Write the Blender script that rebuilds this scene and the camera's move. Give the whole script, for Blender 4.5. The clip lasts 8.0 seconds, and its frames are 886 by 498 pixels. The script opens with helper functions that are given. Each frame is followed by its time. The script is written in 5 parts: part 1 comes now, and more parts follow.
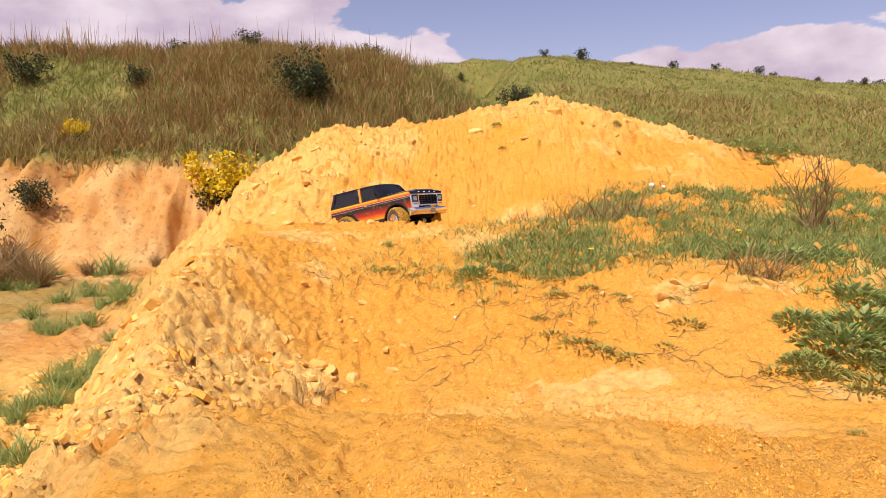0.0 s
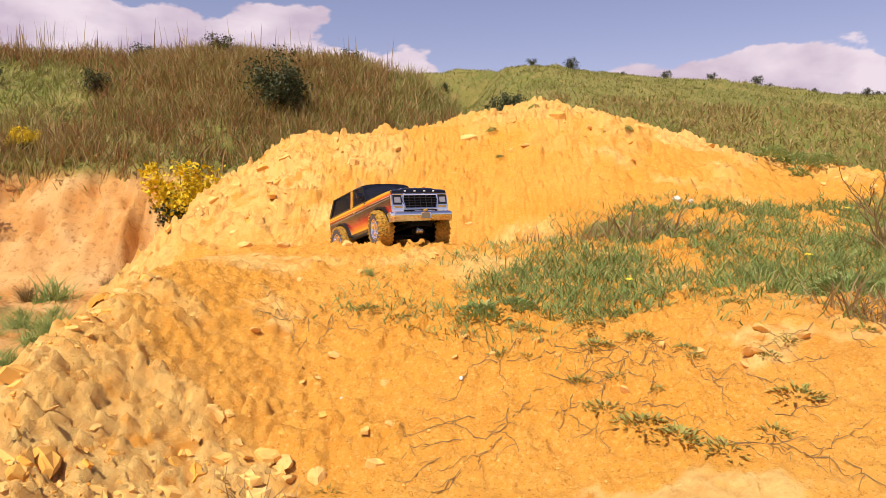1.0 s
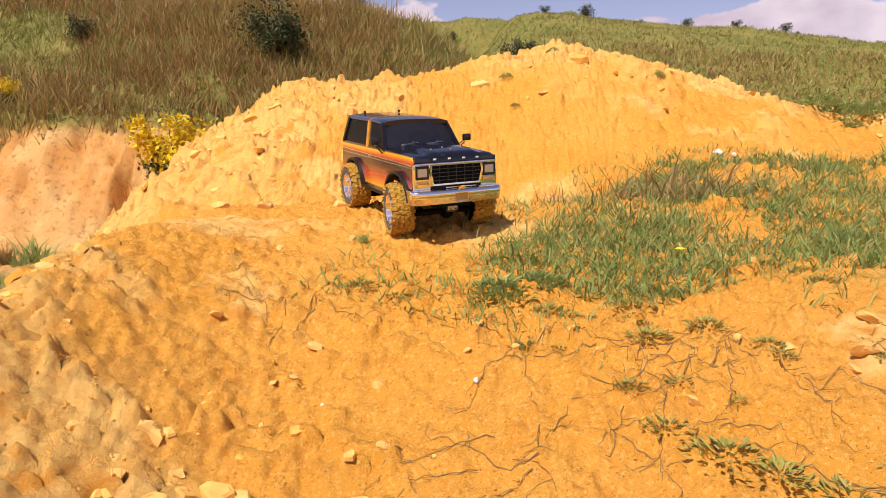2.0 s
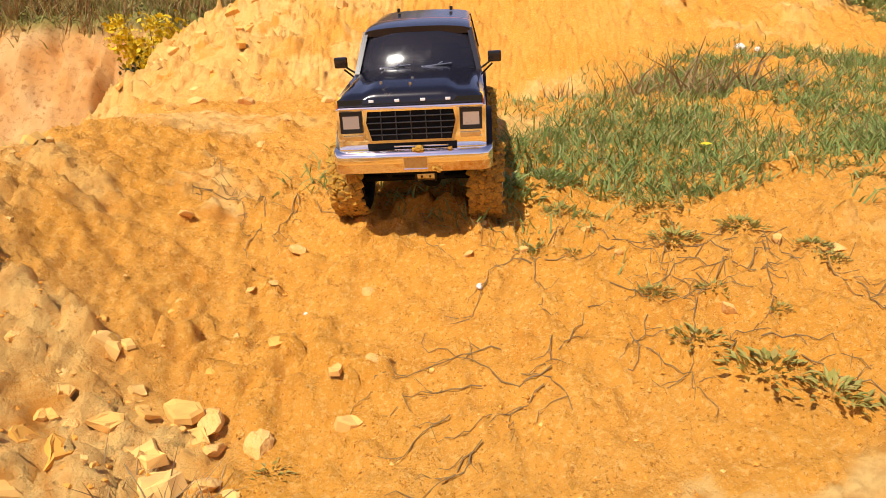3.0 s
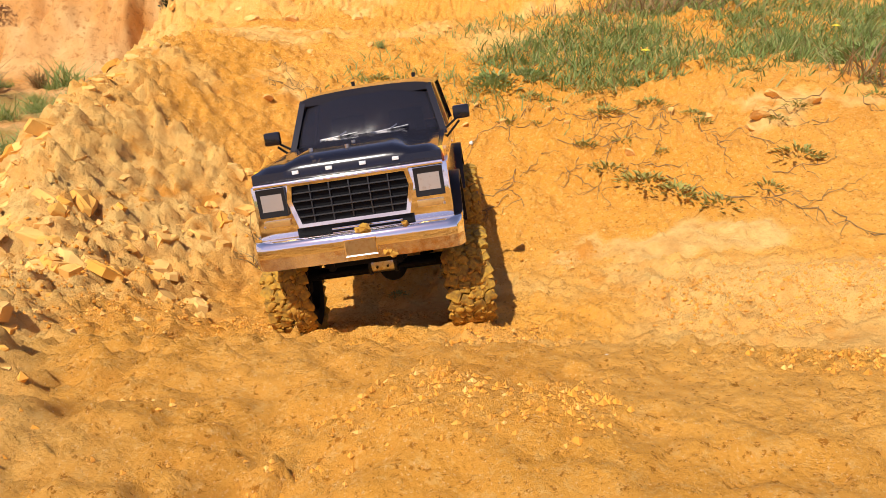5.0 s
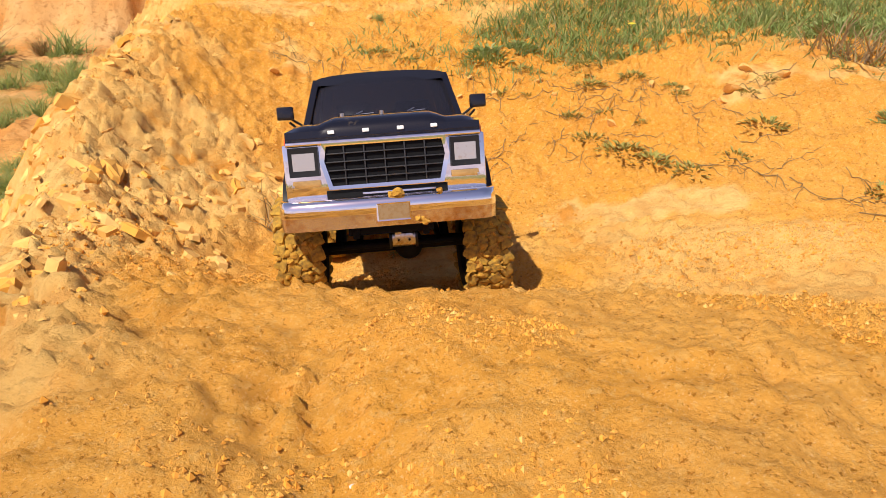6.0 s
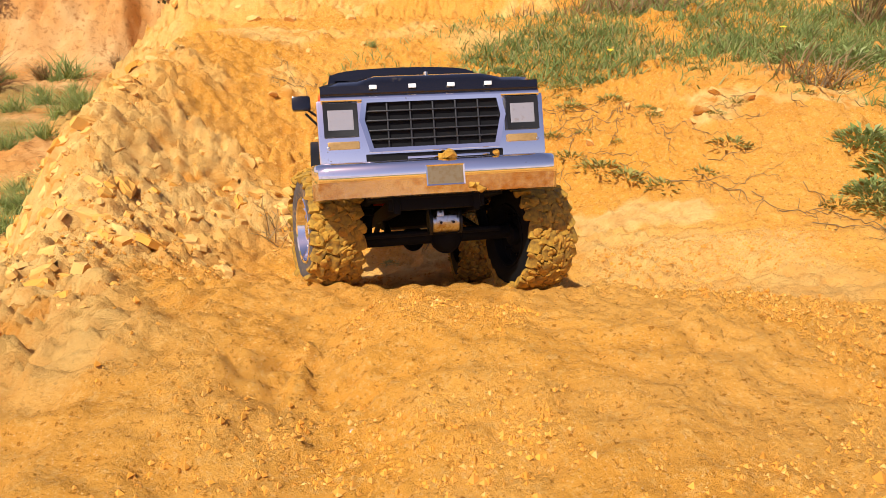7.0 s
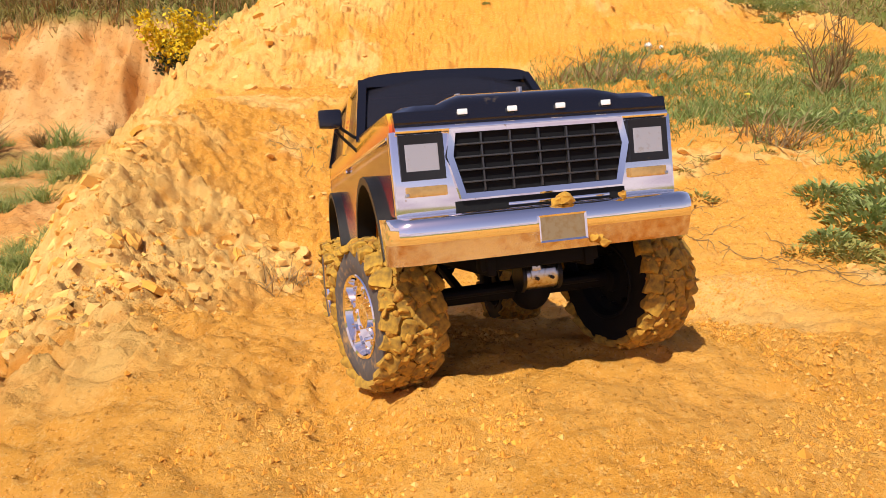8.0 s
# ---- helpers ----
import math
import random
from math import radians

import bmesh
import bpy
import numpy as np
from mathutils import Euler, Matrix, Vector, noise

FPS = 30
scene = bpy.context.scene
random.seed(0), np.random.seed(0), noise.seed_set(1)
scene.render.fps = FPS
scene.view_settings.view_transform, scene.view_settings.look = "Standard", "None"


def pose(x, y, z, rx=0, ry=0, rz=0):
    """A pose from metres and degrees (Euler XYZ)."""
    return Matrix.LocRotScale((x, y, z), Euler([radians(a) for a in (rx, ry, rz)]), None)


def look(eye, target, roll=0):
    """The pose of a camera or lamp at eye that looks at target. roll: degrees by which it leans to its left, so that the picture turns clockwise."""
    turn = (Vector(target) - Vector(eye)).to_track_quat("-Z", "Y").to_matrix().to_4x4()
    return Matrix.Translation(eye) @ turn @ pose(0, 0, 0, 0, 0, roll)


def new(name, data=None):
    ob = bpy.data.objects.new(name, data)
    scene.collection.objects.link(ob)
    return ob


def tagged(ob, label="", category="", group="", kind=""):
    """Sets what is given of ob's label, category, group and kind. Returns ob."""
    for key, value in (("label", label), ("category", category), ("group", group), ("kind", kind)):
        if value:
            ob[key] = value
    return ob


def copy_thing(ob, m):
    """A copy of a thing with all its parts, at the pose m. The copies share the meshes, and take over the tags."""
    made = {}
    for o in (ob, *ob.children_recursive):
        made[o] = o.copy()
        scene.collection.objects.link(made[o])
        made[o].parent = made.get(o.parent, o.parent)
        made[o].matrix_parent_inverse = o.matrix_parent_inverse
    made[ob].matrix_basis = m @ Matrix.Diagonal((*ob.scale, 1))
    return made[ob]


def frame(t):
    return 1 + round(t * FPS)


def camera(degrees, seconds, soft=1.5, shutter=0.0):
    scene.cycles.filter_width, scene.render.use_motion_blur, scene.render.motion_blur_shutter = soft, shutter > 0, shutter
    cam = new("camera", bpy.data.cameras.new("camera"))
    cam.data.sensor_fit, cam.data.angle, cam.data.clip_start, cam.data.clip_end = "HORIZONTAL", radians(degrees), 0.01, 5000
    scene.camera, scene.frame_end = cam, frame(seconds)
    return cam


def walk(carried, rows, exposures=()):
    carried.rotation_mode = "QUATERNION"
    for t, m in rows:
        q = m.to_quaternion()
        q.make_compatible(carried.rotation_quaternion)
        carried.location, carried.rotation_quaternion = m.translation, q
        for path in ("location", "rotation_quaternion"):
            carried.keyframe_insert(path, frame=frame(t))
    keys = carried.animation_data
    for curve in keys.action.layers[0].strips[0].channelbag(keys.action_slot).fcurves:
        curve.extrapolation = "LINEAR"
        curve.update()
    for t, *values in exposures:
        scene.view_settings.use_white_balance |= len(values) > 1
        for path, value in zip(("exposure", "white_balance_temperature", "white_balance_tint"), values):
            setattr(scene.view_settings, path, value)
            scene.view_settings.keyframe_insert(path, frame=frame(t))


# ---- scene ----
UP = 0.5  # height of the first eye's level over zero

# camera: seconds, x, y, z, yaw, pitch
CAM = [
    (0.0, 0.030, -0.330, 0.525, 1.04, -4.75),
    (0.5, 0.003, -0.092, 0.502, 0.13, -3.64),
    (1.0, -0.018, 0.164, 0.522, -0.57, -3.47),
    (2.5, -0.019, 0.557, 0.492, 0.24, -10.36),
    (3.0, -0.020, 0.602, 0.462, -0.14, -14.02),
    (3.5, -0.027, 0.565, 0.451, -0.61, -16.56),
    (4.0, -0.025, 0.379, 0.428, -0.68, -15.20),
    (4.5, -0.016, 0.236, 0.426, -0.10, -15.46),
    (5.0, -0.009, 0.121, 0.463, 0.70, -19.99),
    (6.5, 0.004, -0.015, 0.502, 0.46, -22.94),
    (7.0, 0.008, -0.068, 0.510, 0.01, -21.00),
    (7.5, 0.012, -0.119, 0.511, -0.31, -18.56),
    (8.0, 0.008, -0.148, 0.504, -1.02, -15.50),
]
cam = camera(65.4, 8.0, soft=0.85)
walk(cam, [(t, pose(x, y, z, 90 + pitch, 0, yaw)) for t, x, y, z, yaw, pitch in CAM])
scene.view_settings.exposure = 0.27

# ---- sky and sun ----
SUN_FROM = Vector((-0.38, -0.56, 0.95)).normalized()
SKY_GAIN = 0.10
CLOUD_GLOW = 0.72


def make_world():
    w = bpy.data.worlds.new("sky")
    scene.world = w
    w.use_nodes = True
    nt = w.node_tree
    nt.nodes.clear()
    N, L = nt.nodes.new, nt.links.new
    out = N("ShaderNodeOutputWorld")
    bg = N("ShaderNodeBackground")
    sky = N("ShaderNodeTexSky")
    sky.sky_type, sky.sun_disc = "NISHITA", False
    sky.sun_elevation = math.asin(SUN_FROM.z)
    sky.sun_rotation = math.atan2(SUN_FROM.x, SUN_FROM.y)
    sky.air_density, sky.dust_density, sky.ozone_density = 1.0, 0.6, 3.0
    tint = N("ShaderNodeMix")
    tint.data_type, tint.blend_type = "RGBA", "MULTIPLY"
    tint.inputs[0].default_value = 1.0
    tint.inputs[7].default_value = (1.45, 1.0, 1.0, 1)
    L(sky.outputs[0], tint.inputs[6])
    gain = N("ShaderNodeVectorMath")
    gain.operation = "SCALE"
    gain.inputs[3].default_value = SKY_GAIN
    L(tint.outputs[2], gain.inputs[0])
    # heaped clouds low over the hill
    tc = N("ShaderNodeTexCoord")
    sep = N("ShaderNodeSeparateXYZ")
    L(tc.outputs["Generated"], sep.inputs[0])
    mp = N("ShaderNodeMapping")
    mp.inputs["Scale"].default_value = (3.6, 3.6, 7.0)
    mp.inputs["Location"].default_value = (1.7, 0.4, 0.35)
    L(tc.outputs["Generated"], mp.inputs[0])
    big = N("ShaderNodeTexNoise")
    big.inputs["Scale"].default_value, big.inputs["Detail"].default_value, big.inputs["Roughness"].default_value = 1.0, 7.0, 0.5
    L(mp.outputs[0], big.inputs[0])
    side = N("ShaderNodeMath")
    side.operation = "MULTIPLY_ADD"
    L(sep.outputs[0], side.inputs[0])
    side.inputs[1].default_value, side.inputs[2].default_value = -0.13, 0.222
    low = N("ShaderNodeMath")
    low.operation = "SUBTRACT"
    L(side.outputs[0], low.inputs[0])
    L(sep.outputs[2], low.inputs[1])
    fall = N("ShaderNodeMath")
    fall.operation = "MULTIPLY_ADD"
    L(low.outputs[0], fall.inputs[0])
    fall.inputs[1].default_value, fall.inputs[2].default_value = 6.5, 0.0
    add = N("ShaderNodeMath")
    add.operation = "ADD"
    L(fall.outputs[0], add.inputs[0])
    heap = N("ShaderNodeMath")
    heap.operation = "MULTIPLY_ADD"
    heap.inputs[1].default_value, heap.inputs[2].default_value = 2.0, -0.5
    L(big.outputs[0], heap.inputs[0])
    L(heap.outputs[0], add.inputs[1])
    edge = N("ShaderNodeMapRange")
    edge.inputs[1].default_value, edge.inputs[2].default_value = 0.50, 0.545
    edge.interpolation_type = "SMOOTHSTEP"
    L(add.outputs[0], edge.inputs[0])
    puff = N("ShaderNodeTexNoise")
    puff.inputs["Scale"].default_value, puff.inputs["Detail"].default_value = 2.6, 5.0
    L(mp.outputs[0], puff.inputs[0])
    shade = N("ShaderNodeValToRGB")
    shade.color_ramp.elements[0].position, shade.color_ramp.elements[1].position = 0.36, 0.62
    shade.color_ramp.elements[0].color = (0.70, 0.56, 0.70, 1)
    shade.color_ramp.elements[1].color = (1.0, 0.85, 0.94, 1)
    L(puff.outputs[0], shade.inputs[0])
    glow = N("ShaderNodeVectorMath")
    glow.operation = "SCALE"
    glow.inputs[3].default_value = CLOUD_GLOW
    L(shade.outputs[0], glow.inputs[0])
    mix = N("ShaderNodeMix")
    mix.data_type = "RGBA"
    L(edge.outputs[0], mix.inputs[0])
    L(gain.outputs[0], mix.inputs[6])
    L(glow.outputs[0], mix.inputs[7])
    L(mix.outputs[2], bg.inputs[0])
    bg.inputs[1].default_value = 1.0
    L(bg.outputs[0], out.inputs[0])


make_world()
sun = new("sun", bpy.data.lights.new("sun", "SUN"))
sun.data.energy, sun.data.angle, sun.data.color = 4.4, radians(0.55), (1.0, 0.93, 0.82)
sun.matrix_world = look(SUN_FROM * 20, (0, 0, 0))


# ---- materials ----
def mat(name, colour, rough=0.6, metal=0.0, second=None, scale=30.0, amount=0.5, bump=0.0, bump_scale=80.0, **kw):
    """A surface with two scales of blotches and a fine relief."""
    m = bpy.data.materials.new(name)
    m.use_nodes = True
    nt = m.node_tree
    N, L = nt.nodes.new, nt.links.new
    b = nt.nodes["Principled BSDF"]
    b.inputs["Base Color"].default_value = (*colour, 1)
    b.inputs["Roughness"].default_value, b.inputs["Metallic"].default_value = rough, metal
    for k, v in kw.items():
        b.inputs[k.replace("_", " ")].default_value = v
    tc = N("ShaderNodeTexCoord")
    if second:
        a, c = N("ShaderNodeTexNoise"), N("ShaderNodeTexNoise")
        for n, s in ((a, scale), (c, scale * 7)):
            n.inputs["Scale"].default_value, n.inputs["Detail"].default_value = s, 5
            L(tc.outputs["Object"], n.inputs[0])
        av = N("ShaderNodeMath")
        av.operation = "MULTIPLY_ADD"
        av.inputs[1].default_value = 0.5
        L(c.outputs[0], av.inputs[0])
        hf = N("ShaderNodeMath")
        hf.operation = "MULTIPLY"
        hf.inputs[1].default_value = 0.5
        L(a.outputs[0], hf.inputs[0])
        L(hf.outputs[0], av.inputs[2])
        r = N("ShaderNodeMapRange")
        r.inputs[1].default_value, r.inputs[2].default_value = 0.62 - amount * 0.3, 0.70 - amount * 0.1
        L(av.outputs[0], r.inputs[0])
        mx = N("ShaderNodeMix")
        mx.data_type = "RGBA"
        mx.inputs[6].default_value, mx.inputs[7].default_value = (*colour, 1), (*second, 1)
        L(r.outputs[0], mx.inputs[0])
        L(mx.outputs[2], b.inputs["Base Color"])
    if bump:
        n = N("ShaderNodeTexNoise")
        n.inputs["Scale"].default_value, n.inputs["Detail"].default_value = bump_scale, 6
        L(tc.outputs["Object"], n.inputs[0])
        bp = N("ShaderNodeBump")
        bp.inputs["Strength"].default_value, bp.inputs["Distance"].default_value = bump, 0.003
        L(n.outputs[0], bp.inputs["Height"])
        L(bp.outputs[0], b.inputs["Normal"])
    return m


SAND_MUD = (0.50, 0.27, 0.03)
SAND = (0.685, 0.295, 0.033)
PALE = (0.82, 0.52, 0.17)
DEEP = (0.60, 0.240, 0.026)


def ground_material():
    m = bpy.data.materials.new("sandy_ground")
    m.use_nodes = True
    nt = m.node_tree
    N, L = nt.nodes.new, nt.links.new
    b = nt.nodes["Principled BSDF"]
    b.inputs["Roughness"].default_value = 0.92
    b.inputs["Specular IOR Level"].default_value = 0.15
    tc = N("ShaderNodeTexCoord")

    def noise_of(scale, detail=6, rough=0.55, dist=0.0):
        n = N("ShaderNodeTexNoise")
        n.inputs["Scale"].default_value, n.inputs["Detail"].default_value = scale, detail
        n.inputs["Roughness"].default_value, n.inputs["Distortion"].default_value = rough, dist
        L(tc.outputs["Object"], n.inputs[0])
        return n.outputs[0]

    def ramp(fac, lo, hi):
        r = N("ShaderNodeMapRange")
        r.inputs[1].default_value, r.inputs[2].default_value = lo, hi
        L(fac, r.inputs[0])
        return r.outputs[0]

    def blend(fac, a, c, mode="MIX"):
        x = N("ShaderNodeMix")
        x.data_type, x.blend_type = "RGBA", mode
        for sock, v in ((x.inputs[0], fac), (x.inputs[6], a), (x.inputs[7], c)):
            if isinstance(v, tuple):
                sock.default_value = (*v, 1)
            elif isinstance(v, float):
                sock.default_value = v
            else:
                L(v, sock)
        return x.outputs[2]

    def attr(name):
        a = N("ShaderNodeAttribute")
        a.attribute_name = name
        return a.outputs["Fac"]

    sand = blend(ramp(noise_of(2.2), 0.40, 0.62), SAND, (0.72, 0.330, 0.052))
    sand = blend(ramp(noise_of(9, 8, 0.6, 0.4), 0.54, 0.72), sand, DEEP)
    # fine pale dust trodden into the floor
    dust = blend(ramp(noise_of(6, 6, 0.6), 0.42, 0.62), (0.80, 0.400, 0.076), (0.755, 0.345, 0.046))
    sand = blend(attr("dusty"), sand, dust)
    sand = blend(ramp(noise_of(140, 4, 0.75), 0.52, 0.62), sand, (0.78, 0.41, 0.095))
    sand = blend(ramp(noise_of(190, 3, 0.75), 0.58, 0.66), sand, (0.44, 0.165, 0.016))
    sand = blend(ramp(noise_of(520, 2, 0.7), 0.60, 0.70), sand, (0.82, 0.48, 0.17))
    crust = blend(ramp(noise_of(30, 6, 0.65), 0.42, 0.62), PALE, (0.73, 0.39, 0.11))
    crust = blend(ramp(noise_of(8, 7, 0.65, 0.8), 0.54, 0.64), crust, (0.68, 0.29, 0.048))
    sand = blend(attr("pale"), sand, crust)
    red = blend(ramp(noise_of(3, 6), 0.35, 0.65), (0.58, 0.26, 0.065), (0.66, 0.40, 0.16))
    red = blend(ramp(noise_of(26, 6, 0.7), 0.52, 0.68), red, (0.38, 0.17, 0.05))
    sand = blend(attr("bank"), sand, red)
    green = blend(ramp(noise_of(1.3, 7), 0.38, 0.62), (0.15, 0.165, 0.035), (0.26, 0.21, 0.06))
    green = blend(ramp(noise_of(11, 6, 0.7), 0.45, 0.68), green, (0.32, 0.22, 0.08))
    green = blend(ramp(noise_of(45, 3), 0.45, 0.7), green, (0.12, 0.15, 0.03))
    col = blend(attr("meadow"), sand, green)
    L(col, b.inputs["Base Color"])
    bp = N("ShaderNodeBump")
    bp.inputs["Strength"].default_value, bp.inputs["Distance"].default_value = 0.9, 0.004
    L(noise_of(210, 7, 0.78), bp.inputs["Height"])
    bp2 = N("ShaderNodeBump")
    bp2.inputs["Strength"].default_value, bp2.inputs["Distance"].default_value = 0.5, 0.014
    L(noise_of(48, 7, 0.65, 0.3), bp2.inputs["Height"])
    bp3 = N("ShaderNodeBump")
    bp3.inputs["Strength"].default_value, bp3.inputs["Distance"].default_value = 0.5, 0.045
    L(noise_of(10, 8, 0.66, 0.5), bp3.inputs["Height"])
    far_only = N("ShaderNodeMath")
    far_only.operation = "MULTIPLY"
    far_only.inputs[1].default_value = 0.25
    crusty = N("ShaderNodeMath")
    crusty.operation = "MAXIMUM"
    L(attr("bank"), crusty.inputs[0])
    L(attr("pale"), crusty.inputs[1])
    L(crusty.outputs[0], far_only.inputs[0])
    L(far_only.outputs[0], bp3.inputs["Strength"])
    L(bp3.outputs[0], bp2.inputs["Normal"])
    L(bp2.outputs[0], bp.inputs["Normal"])
    L(bp.outputs[0], b.inputs["Normal"])
    return m


M_GROUND = ground_material()
def sm(v, a, b):
    q = np.clip((v - a) / (b - a), 0, 1)
    return q * q * (3 - 2 * q)


def curve_table(ys, zs, soft):
    """A softened line through knots, as a function."""
    g = np.arange(ys[0], ys[-1], 0.02)
    v = np.interp(g, ys, zs)
    n = max(1, int(soft / 0.02))
    w = np.hanning(2 * n + 3)
    v = np.convolve(np.pad(v, n + 1, mode="edge"), w / w.sum(), mode="valid")
    return lambda q: np.interp(q, g, v)


# heights over the way of the truck, and over the grassy shoulder to the right of it
MIDDLE = curve_table([-30, -4, -1.5, -0.6, -0.1, 0.2, 0.4, 0.55, 0.7, 0.85, 1.0, 1.2, 1.42, 1.68, 1.92, 2.15, 2.36, 2.52, 2.72, 2.92, 3.15, 6],
                     [-2.4, -0.7, -0.40, -0.31, -0.25, -0.225, -0.222, -0.255, -0.345, -0.40, -0.435, -0.42, -0.355, -0.255, -0.19, -0.135, -0.105, -0.135, -0.20, -0.235, -0.19, -0.05], 0.08)
SHOULDER = curve_table([-30, -4, -1.5, 0, 0.6, 1.0, 1.25, 1.45, 1.6, 2.0, 2.7, 4, 6],
                       [-2.4, -0.6, -0.4, -0.29, -0.315, -0.365, -0.31, -0.25, -0.195, -0.14, -0.03, 0.0, -0.02], 0.12)
RIDGE = curve_table([-9, -1.48, -1.27, -1.02, -0.70, -0.36, -0.06, 0.25, 0.5, 0.92, 1.37, 1.60, 1.92, 2.27, 2.8, 3.6, 9],
                    [-0.5, -0.30, -0.08, 0.13, 0.325, 0.345, 0.385, 0.45, 0.50, 0.435, 0.275, 0.20, 0.20, 0.06, -0.04, -0.11, -0.2], 0.09)
# crest of the broken bank on the left of the way
BANK_RIM = curve_table([-30, -1.0, 0, 0.5, 0.82, 1.2, 1.55, 2.15, 2.6, 6], [-2.4, -0.75, -0.52, -0.385, -0.29, -0.215, -0.16, -0.095, -0.10, -0.1], 0.10)
LEFT_CREST = curve_table([-60, -6.5, -4, -1.7, -0.8, 0, 0.4, 2, 60], [1.49, 1.54, 1.54, 1.51, 1.47, 1.26, 1.0, 0.5, 0.3], 0.5)
RIGHT_CREST = curve_table([-60, -1, 0.1, 1.95, 3.75, 5.55, 6.9, 9, 14, 60], [1.25, 1.78, 2.06, 1.95, 1.75, 1.53, 1.35, 1.08, 0.7, 0.3], 0.6)


def height(x, y):
    """The lie of the land, without its small relief."""
    base = MIDDLE(y) + (SHOULDER(y) - MIDDLE(y)) * sm(x, 0.14, 0.80)
    base = base + 0.11 * np.clip(x + 0.1, -0.8, 0.4) * sm(y, 0.75, 0.95) * (1 - sm(y, 1.45, 1.75))
    # broken bank on the left, from its toe up to its rim
    along = sm(x, -0.72, -0.20 - 0.10 * sm(y, 1.3, 2.0))
    base = base + (BANK_RIM(y) - base) * (1 - along) * (1 - sm(y, 1.9, 2.5))
    # sand mound behind
    lift = sm(y, 2.62 + 0.1 * np.sin(2.2 * x), 3.95) * (1 - sm(y, 4.1, 5.2))
    z = base + np.maximum(1.083 * RIDGE(x / 1.083) - base, -0.25) * lift
    # flank on the left, down to the gully
    edge = -0.60 - 0.14 * sm(y, 0.8, 1.7) + 0.03 * np.sin(3.1 * y + 0.5) - 0.40 * sm(y, 2.45, 3.1) + 0.02 * np.sin(9 * y)
    floor = -0.72 + 0.035 * np.clip(y, 0, 6)
    drop = 1 - sm(x, edge - 0.34 - 0.4 * sm(y, 2.4, 3.0), edge + 0.10)
    z = z + (np.minimum(floor, z) - z) * drop
    # gully bank, then the two hills
    bank_y = 4.9 + 0.15 * np.sin(1.7 * x) + 0.55 * sm(x, -2.6, -1.5)
    bank = sm(y, bank_y - 0.35, bank_y + 0.55) * (1 - sm(x, -1.9, -0.6))
    z = z + (0.30 - z) * bank
    near = sm(y, 5.2, 7.4) * (1 - sm(y, 7.8, 14))
    z = z + np.maximum(LEFT_CREST(x) - z, 0) * near * (1 - sm(x, -0.2, 1.1))
    far = sm((y - 4.4) / 6.6, -0.45, 1.0) * (y > 3.9) * sm(y, 4.2, 6.0)
    z2 = -0.02 + (RIGHT_CREST(x) + 0.02) * far
    right = sm(x, -0.3, 1.0)
    both = np.maximum(z, z2 * sm(y, 4.2, 5.5) + z * (1 - sm(y, 4.2, 5.5)))
    z = np.where(y > 4.2, z + (both - z) * np.maximum(right, sm(y, 8.0, 10.5)), z)
    # beyond the crests the land falls away and runs out flat
    out = sm(np.hypot(x, y - 3), 11.5, 45)
    return z + (-3.0 - z) * out + UP


def lattice(ix, iy, seed):
    v = np.sin(ix * 127.1 + iy * 311.7 + seed * 74.7) * 43758.5453
    return v - np.floor(v)


def value_noise(x, y, seed=0):
    ix, iy = np.floor(x), np.floor(y)
    u, v = x - ix, y - iy
    u, v = u * u * u * (u * (6 * u - 15) + 10), v * v * v * (v * (6 * v - 15) + 10)
    a, b = lattice(ix, iy, seed), lattice(ix + 1, iy, seed)
    c, d = lattice(ix, iy + 1, seed), lattice(ix + 1, iy + 1, seed)
    return (a + (b - a) * u) * (1 - v) + (c + (d - c) * u) * v - 0.5


def fbm(x, y, f, octaves=4, seed=0, gain=0.5):
    z, a = 0, 1.0
    for k in range(octaves):
        z = z + a * value_noise(x * f + 17.3 * k, y * f - 9.1 * k, seed + k)
        f, a = f * 2.03, a * gain
    return z


def cells(x, y, f, seed):
    """Distance to the nearest and next cell centres, and the height of a tilted plate on each cell."""
    x, y = x * f, y * f
    ix, iy = np.floor(x), np.floor(y)
    d1, d2, who, tip = np.full(x.shape, 9.0), np.full(x.shape, 9.0), np.zeros(x.shape), np.zeros(x.shape)
    for dx in (-1, 0, 1):
        for dy in (-1, 0, 1):
            cx, cy = ix + dx, iy + dy
            px, py = cx + lattice(cx, cy, seed), cy + lattice(cx, cy, seed + 5)
            d = np.hypot(px - x, py - y)
            near = d < d1
            d2 = np.where(near, d1, np.minimum(d2, d))
            who = np.where(near, lattice(cx, cy, seed + 9), who)
            slope = (x - px) * (lattice(cx, cy, seed + 13) - 0.5) + (y - py) * (lattice(cx, cy, seed + 17) - 0.65)
            tip = np.where(near, slope, tip)
            d1 = np.where(near, d, d1)
    return d1, d2, who + 1.3 * tip


def rubble_zone(x, y):
    """Where the slope is broken into clods: the flank left of the truck's way."""
    line = -0.285 - 0.40 * sm(y, 1.15, 2.0)
    wob = 0.16 * fbm(x, y, 5, 3, 3)
    return (1 - sm(x + wob, line - 0.10, line + 0.03)) * sm(y, -0.8, 0.0) * (1 - sm(y, 2.2, 2.8)) * (1 - 0.6 * sm(-x, 1.3, 1.8))


